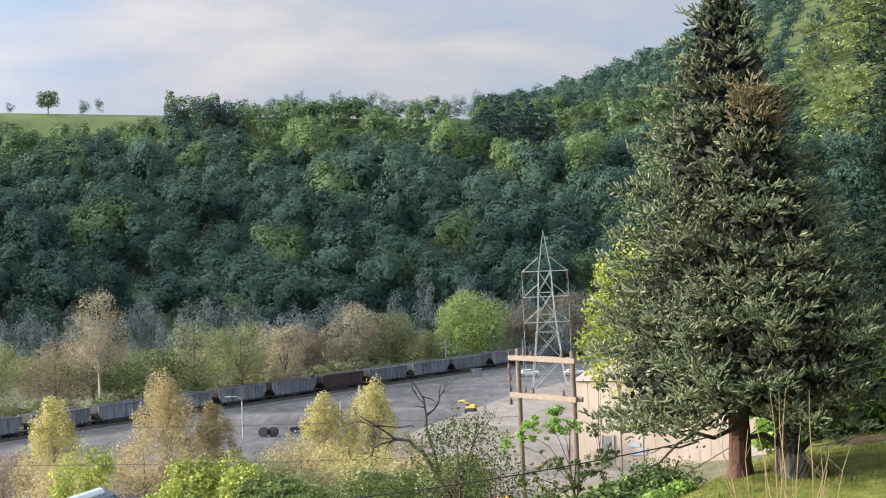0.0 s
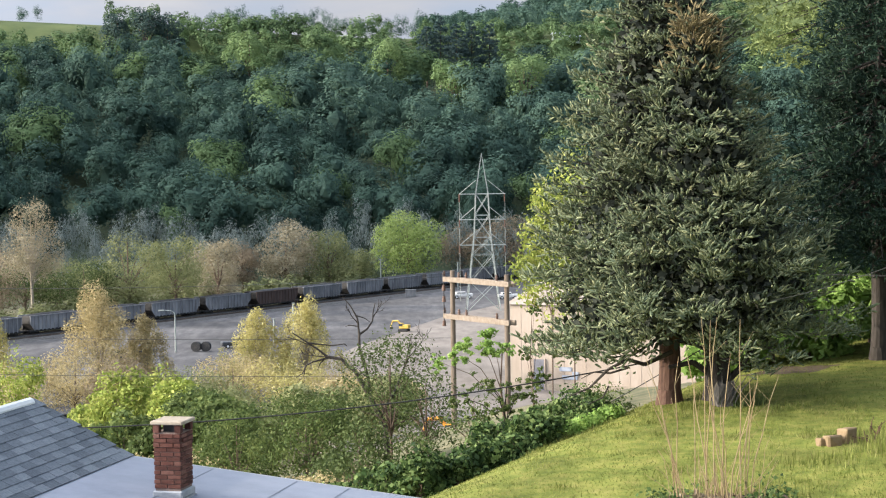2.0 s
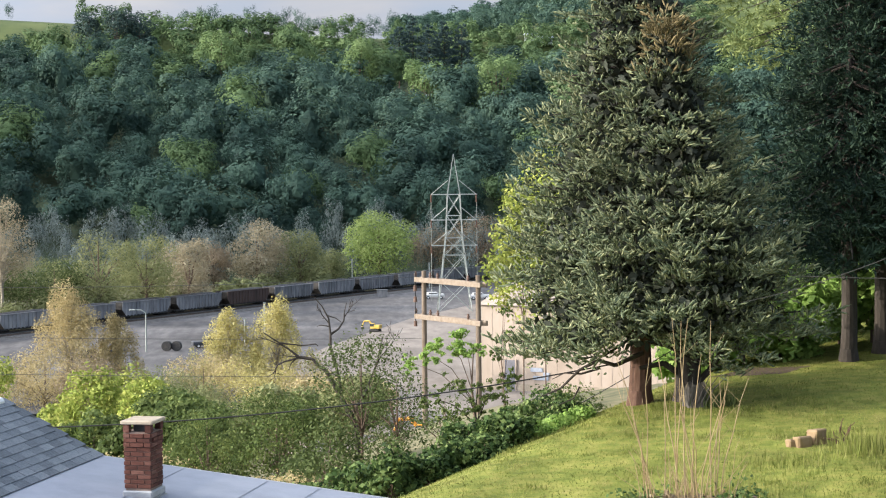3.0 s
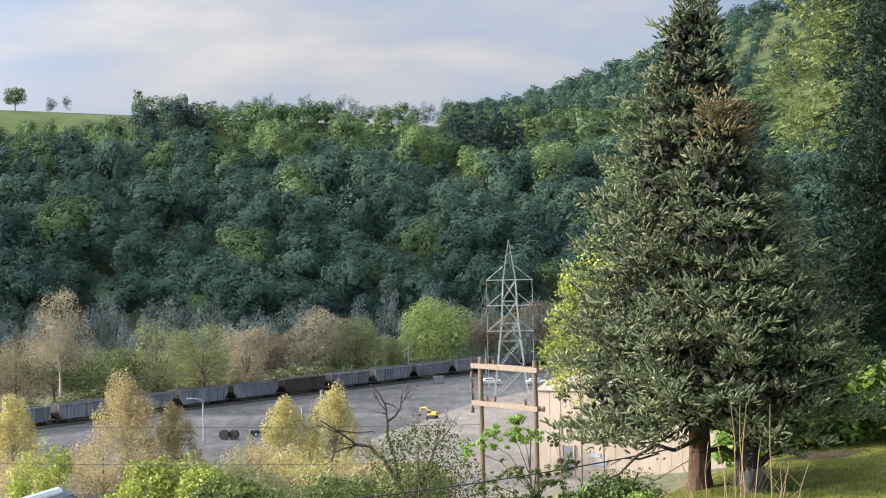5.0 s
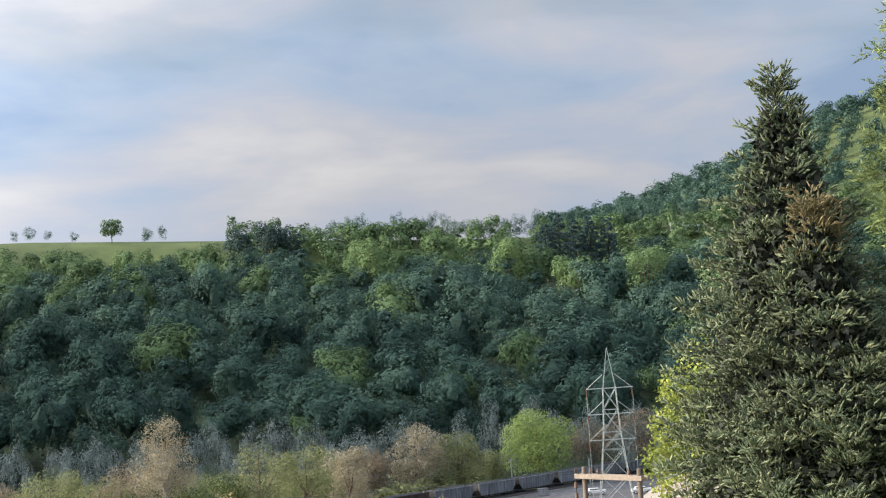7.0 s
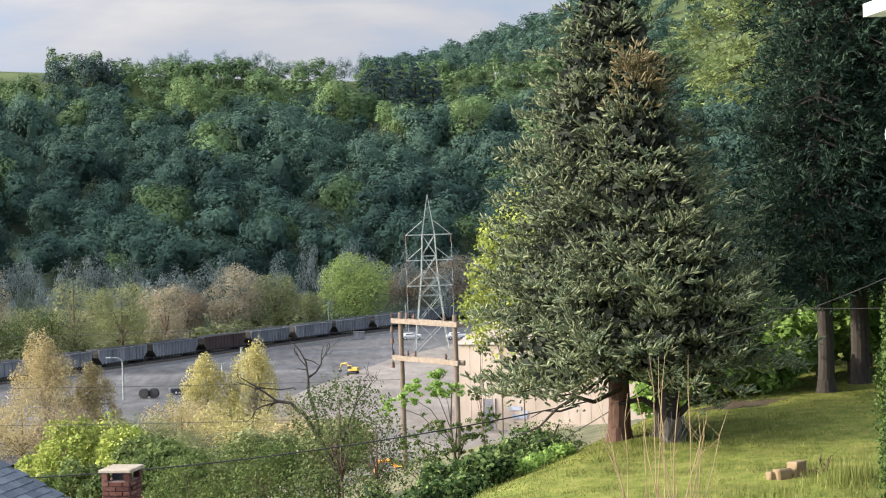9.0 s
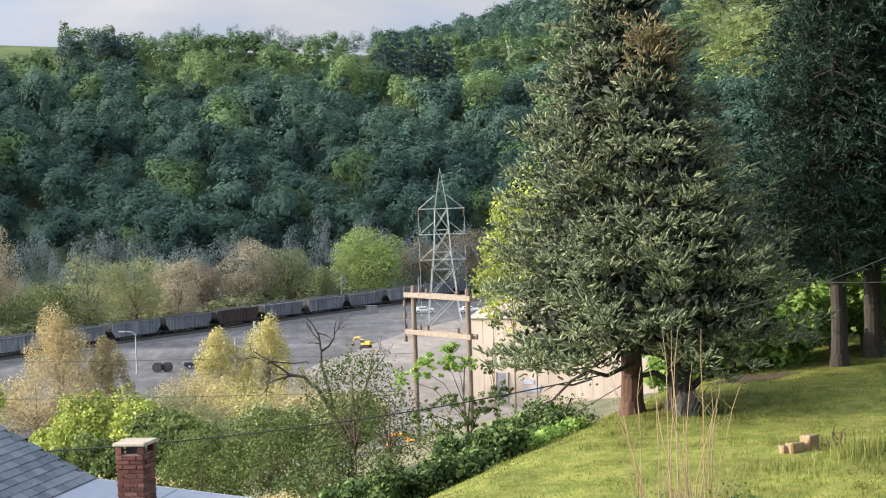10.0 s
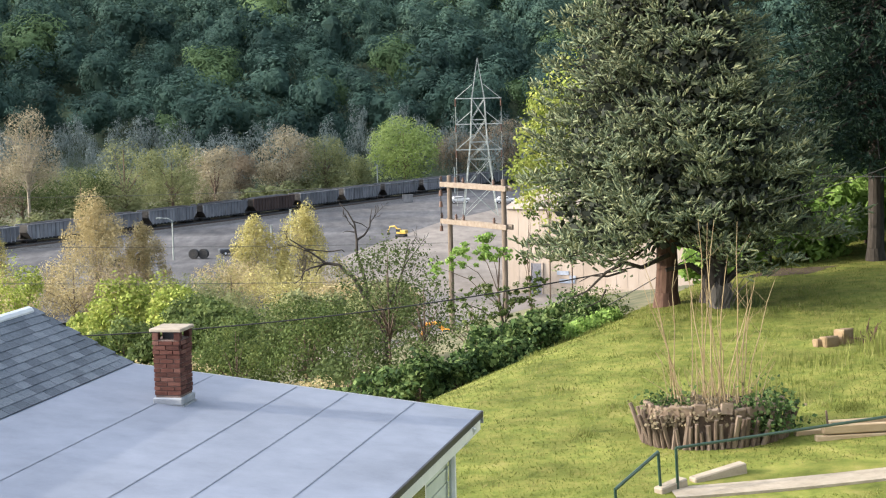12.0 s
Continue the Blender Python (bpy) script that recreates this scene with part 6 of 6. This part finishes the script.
def ivy(name, c, rad, n_, leaf, mat, label):
    ob = thing(name, c, label, "plant")
    p = rng.normal(size=(n_, 3)) * rad
    p[:, 2] = np.abs(p[:, 2])
    nrm = unit(rng.normal(size=(n_, 3)) + [0, -0.6, 0.7])
    part("leaves", poly_mesh("leaves", leaf_quads(p, nrm, leaf * rng.uniform(0.6, 1.3, n_), rng, 0.7)), mat, ob)


def weeds(c, rad, n_, tall, mat, label):
    ob = thing("weeds", c, label, "plant")
    p = rng.normal(size=(n_, 3)) * (*rad, 0)
    p[:, 2] = height(p[:, 0] + c[0], p[:, 1] + c[1]) - c[2]
    a = rng.uniform(0, 6.28, n_)
    s = np.stack([np.cos(a), np.sin(a), 0 * a], 1) * 0.012
    tip = np.stack([rng.normal(0, 0.1, n_), rng.normal(0, 0.1, n_), rng.uniform(0.4, 1.2, n_)], 1) * tall
    part("blades", poly_mesh("blades", np.stack([p - s, p + s, p + tip], 1)), mat, ob)


ivy("ivy", PL + Vector((-0.5, -0.75, 0.35)), (0.2, 0.1, 0.18), 170, 0.04, M_STRAW, "dry brown creeper on the bed's edging")
ivy("ivy", PL + Vector((0.75, -0.75, 0.25)), (0.26, 0.12, 0.22), 420, 0.045, M_LEAF_DARK, "dark green creeper on the bed's edging")
ivy("ivy", PL + Vector((1.0, -0.2, 0.5)), (0.2, 0.3, 0.2), 300, 0.045, M_LEAF_DARK, "dark green creeper on the bed's edging")
ivy("ivy", PL + Vector((-0.8, 0.1, 0.55)), (0.22, 0.25, 0.12), 260, 0.045, M_LEAF_DARK, "low green plants in the flower bed")
ivy("ivy", PL + Vector((0.1, 0.0, 0.57)), (0.5, 0.35, 0.06), 420, 0.035, M_STRAW, "dry litter and stalks in the flower bed")
for dx_, dz_ in ((-0.95, 0.3), (-0.15, 0.45), (0.3, 0.2), (0.5, 0.55)):
    ivy("ivy", PL + Vector((dx_, -0.86 + 0.3 * abs(dx_), dz_)), (0.16, 0.08, 0.16), 150, 0.04, M_STRAW if dx_ < 0.4 else M_LEAF_DARK, "dry brown creeper on the bed's edging" if dx_ < 0.4 else "dark green creeper on the bed's edging")
weeds((8.9, 36.5, H(8.9, 36.5)), (0.5, 0.4), 420, 0.22, M_BLADE, "tuft of taller green weeds by the log stumps")
weeds((7.2, 33.6, H(7.2, 33.6)), (0.35, 0.3), 380, 0.35, M_BLADE, "tuft of taller green weeds by the flower bed")
weeds((10.6, 37.4, H(10.6, 37.4)), (0.4, 0.5), 500, 0.45, M_BLADE, "tall pale green weeds beside the hedge")
weeds((8.8, 43.6, H(8.8, 43.6)), (0.25, 0.2), 300, 0.35, M_LEAF_GREY, "grey-green weeds by the old stump")

# pipe rails
fz = lambda x, y: H(x, y)
fence = thing("pipe_rail", (4.66, 27.95, fz(4.66, 27.95)), "dark green painted pipe handrail along the walk", "railing")
F0 = Vector((4.66, 27.95, fz(4.66, 27.95)))
TOPZ = 0.68


def pipe(name, a, b, r=0.024, parent=None):
    return part(name, tube_bm(Vector(a) - F0, Vector(b) - F0, r, seg=10), M_GREEN_PIPE, parent or fence)


pa = Vector((4.62, 27.95, F0.z))
pb = Vector((8.75, 29.2, fz(8.75, 29.2)))
pipe("post", pa - Vector((0, 0, 0.1)), pa + Vector((-0.03, 0, TOPZ)))
pipe("top_rail", pa + Vector((-0.03, 0, TOPZ)), pb + Vector((0, 0, TOPZ)))
pipe("post", pb - Vector((0, 0, 0.1)), pb + Vector((0, 0, TOPZ)))
g1, g2, g3 = Vector((4.36, 27.9, F0.z)), Vector((3.62, 27.3, F0.z - 0.42)), Vector((3.30, 26.9, F0.z - 0.5))
for a in (g1, g2):
    pipe("post", a - Vector((0, 0, 0.25)), a + Vector((-0.05, 0, 0.64)))
pipe("hand_rail", g1 + Vector((-0.05, 0, 0.64)), g2 + Vector((-0.05, 0, 0.64)), 0.028)
pipe("post", g3 - Vector((0, 0, 0.4)), g3 + Vector((0, 0, 0.58)))
pipe("hand_rail", g3 + Vector((0, 0, 0.58)), g3 + Vector((-1.6, -1.3, -0.35)), 0.028)
pipe("post", g3 + Vector((-1.6, -1.3, -1.2)), g3 + Vector((-1.6, -1.3, -0.35)))

wk = thing("garden_walk", (0, 0, 0), "weathered concrete garden walk with kerb blocks", "path", kind="structure")
wkz = lambda x, y: H(x, y) + 0.06
bm = bmesh.new()
strip = []
for i in range(15):
    x = 4.5 + i * 0.5
    yc = 27.75 + 0.1 * (x - 4.5) + 0.12 * math.sin(x * 0.7)
    wd = 0.34
    strip.append([bm.verts.new((x, yc + k * wd, wkz(x, yc) - (0.12 if e else 0))) for k in (-1, 1) for e in (0, 1)])
for a, b in zip(strip, strip[1:]):
    bm.faces.new((a[0], b[0], b[2], a[2]))
    bm.faces.new((a[0], a[1], b[1], b[0]))
    bm.faces.new((a[2], b[2], b[3], a[3]))
bmesh.ops.recalc_face_normals(bm, faces=bm.faces)
part("slab", bm, M_CONCRETE, wk)
for x, y, w_, a in ((5.35, 28.55, 0.95, 22), (4.52, 28.0, 0.55, 35)):
    part("kerb_block", box_bm((x, y, wkz(x, y) - 0.02), (w_, 0.2, 0.22), Matrix.Rotation(radians(a), 4, "Z") @ Matrix.Rotation(radians(-9), 4, "Y"), 0.02), M_CONCRETE, wk)

tm = thing("timber_border", (7.3, 30.6, H(7.3, 30.6)), "stacked pale sawn timbers edging the lawn", "timber border")
for k, (z, dx, dy, ln) in enumerate(((0.04, 0, 0, 4.4), (0.2, 0.12, 0.06, 4.3), (0.05, -0.25, 0.55, 4.6), (0.22, 0.3, 0.42, 4.2))):
    part("timber", box_bm((dx + ln / 2, dy, z), (ln, 0.14, 0.14), Matrix.Rotation(radians(6 + k), 4, "Z"), 0.012), M_TIMBER, tm)
part("stake", tube_bm((0.3, -0.1, -0.2), (0.22, -0.1, 0.5), 0.018, seg=6), M_BARK, tm)

st = thing("tree_stump", (8.29, 43.7, H(8.29, 43.7)), "grey weathered hollow stump by the spruces", "stump")
bm = bmesh.new()
bmesh.ops.create_cone(bm, cap_ends=True, segments=20, radius1=0.27, radius2=0.22, depth=0.56, matrix=Matrix.Translation((0, 0, 0.25)))
for v in bm.verts:
    a = math.atan2(v.co.y, v.co.x)
    v.co.x *= 1 + 0.14 * math.sin(5 * a) + 0.1 * math.sin(3 * a + 1)
    v.co.y *= 1 + 0.14 * math.sin(5 * a)
    v.co.z += 0.08 * math.sin(4 * a) if v.co.z > 0.3 else 0
part("bole", bm, M_GREYWOOD, st)
for k in range(5):
    part("twig", bent_tube(bmesh.new(), [(0.1 * k - 0.2, -0.25, 0.1), (0.12 * k - 0.1, -0.3, 0.45), (0.2 * k - 0.1, -0.28, 0.75)], [0.02, 0.015, 0.008], 5), M_GREYWOOD, st)
for x, y, r_, h_, lab in ((9.85, 38.4, 0.19, 0.34, "fresh-cut upright log on the lawn"), (9.5, 38.2, 0.16, 0.24, "lower cut log on the lawn"), (9.3, 38.25, 0.12, 0.18, "small cut log on the lawn")):
    ob = thing("cut_log", (x, y, H(x, y)), lab, "log", "cut logs on the lawn")
    bm = box_bm((0, 0, h_ / 2 - 0.03), (r_ * 1.9, r_ * 1.6, h_ + 0.06), Matrix.Rotation(radians(h_ * 70), 4, "Z"), 0.025)
    for v in bm.verts:
        v.co += Vector((noise.noise(v.co * 7), noise.noise(v.co * 7 + Vector((3, 1, 0))), noise.noise(v.co * 5) * 0.7)) * r_ * 0.35
    part("bole", bm, M_CUT, ob)
ob = thing("root_piece", (10.35, 38.2, H(10.35, 38.2)), "reddish broken root piece on the lawn", "root")
b = bmesh.new()
for d in ((1, 0, 0.5), (-0.8, 0.2, 0.6), (0.2, 0.3, 1)):
    crooked((0, 0, 0), d, 0.4, 0.07, 1, b)
part("root", b, M_BARK_RED, ob)

# dirt under the spruces
dp = bmesh.new()
ring = [dp.verts.new((10.9 + math.cos(a) * 1.3 * (1 + 0.16 * math.sin(5 * a)), 48.3 + 0.22 * math.cos(a) * 1.3 + math.sin(a) * 0.5 * (1 + 0.3 * math.sin(4 * a + 1) + 0.2 * math.sin(9 * a)), 0)) for a in np.linspace(0, 2 * math.pi, 64)[:-1]]
ring_c = dp.verts.new((10.9, 48.3, 0))
for i in range(len(ring)):
    dp.faces.new((ring[i], ring[(i + 1) % len(ring)], ring_c))
bmesh.ops.subdivide_edges(dp, edges=dp.edges[:], cuts=3)
for v in dp.verts:
    v.co.z = H(v.co.x, v.co.y) + 0.036
tagged(part("bare_soil", dp, M_DIRT), "bare brown soil under the spruces", "soil", kind="structure")

# columnar cedar, neighbour's eave and dish
rng = np.random.default_rng(88)
for x, y, h, r_ in ((10.98, 34.2, 5.3, 0.62), (12.0, 34.6, 5.5, 0.65)):
    ob = thing("cedar", (x, y, H(x, y)), "narrow columnar green cedar beside the lawn", "tree", "columnar cedars")
    n_ = 12000
    z = rng.random(n_) * h
    prof = r_ * np.interp(z / h, [0, 0.1, 0.5, 0.85, 1], [0.7, 1.0, 0.95, 0.55, 0.05])
    a = rng.uniform(0, 6.28, n_)
    k = prof * rng.uniform(0.75, 1.1, n_) * (1 + 0.12 * np.sin(a * 5 + z * 3))
    p = np.stack([np.cos(a) * k, np.sin(a) * k, z], 1)
    nrm = unit(np.stack([np.cos(a), np.sin(a), np.full(n_, 0.3)], 1) + rng.normal(size=(n_, 3)) * 0.6)
    part("trunk", tube_bm((0, 0, -0.2), (0, 0, h * 0.8), 0.09, 0.03), M_BARK, ob)
    part("sprays", poly_mesh("sprays", leaf_quads(p, nrm, 0.05 * rng.uniform(0.6, 1.3, n_), rng, 0.45)), M_CEDAR, ob)
nh = thing("neighbour_house", (9.75, 20.0, H(10, 25)), "neighbouring house with white eave", "house")
NZ = H(10, 25)
part("wall", box_bm((3.2, 4.0, 4.6), (6.0, 8.0, 9.2)), M_SIDING, nh)
part("eave", box_bm((2.7, 4.1, 33.62 - NZ + 0.1), (7.9, 8.6, 0.2)), M_WHITE, nh, "white boxed eave")
part("roof", slab([(-0.95, -0.3, 33.85 - NZ), (6.8, -0.3, 33.85 - NZ), (6.8, 8.5, 33.85 - NZ), (-0.95, 8.5, 33.85 - NZ)], 0.12), M_SHINGLE_UNDER, nh)
di = thing("satellite_dish", Matrix.Translation((9.17, 28.6, 31.83)) @ Matrix.Rotation(radians(-25), 4, "Z"), "white round satellite dish on the neighbour's wall", "satellite dish")
bm = bmesh.new()
bmesh.ops.create_circle(bm, cap_ends=False, segments=28, radius=0.3)
rings = [list(bm.verts)]
for k in (0.75, 0.5, 0.25):
    rings.append([bm.verts.new((v.co.x * k, v.co.y * k, -0.09 * (1 - k * k))) for v in rings[0]])
mid_v = bm.verts.new((0, 0, -0.09))
for a, b in zip(rings, rings[1:]):
    for i in range(28):
        bm.faces.new((a[i], a[(i + 1) % 28], b[(i + 1) % 28], b[i]))
for i in range(28):
    bm.faces.new((rings[-1][i], rings[-1][(i + 1) % 28], mid_v))
bmesh.ops.transform(bm, matrix=Matrix.Rotation(radians(75), 4, "X"), verts=bm.verts)
bmesh.ops.solidify(bm, geom=bm.faces[:], thickness=0.012)
part("reflector", bm, M_DISH, di, flat=False)
part("feed_arm", tube_bm((0, 0.05, -0.28), (0, -0.38, -0.06), 0.015), M_FLASH, di)
part("mast", bent_tube(bmesh.new(), [(0, 0.1, 0), (0.06, 0.2, -0.3), (0.5, 0.1, -0.6), (1.0, -0.5, -0.6)], [0.025] * 4), M_FLASH, di)
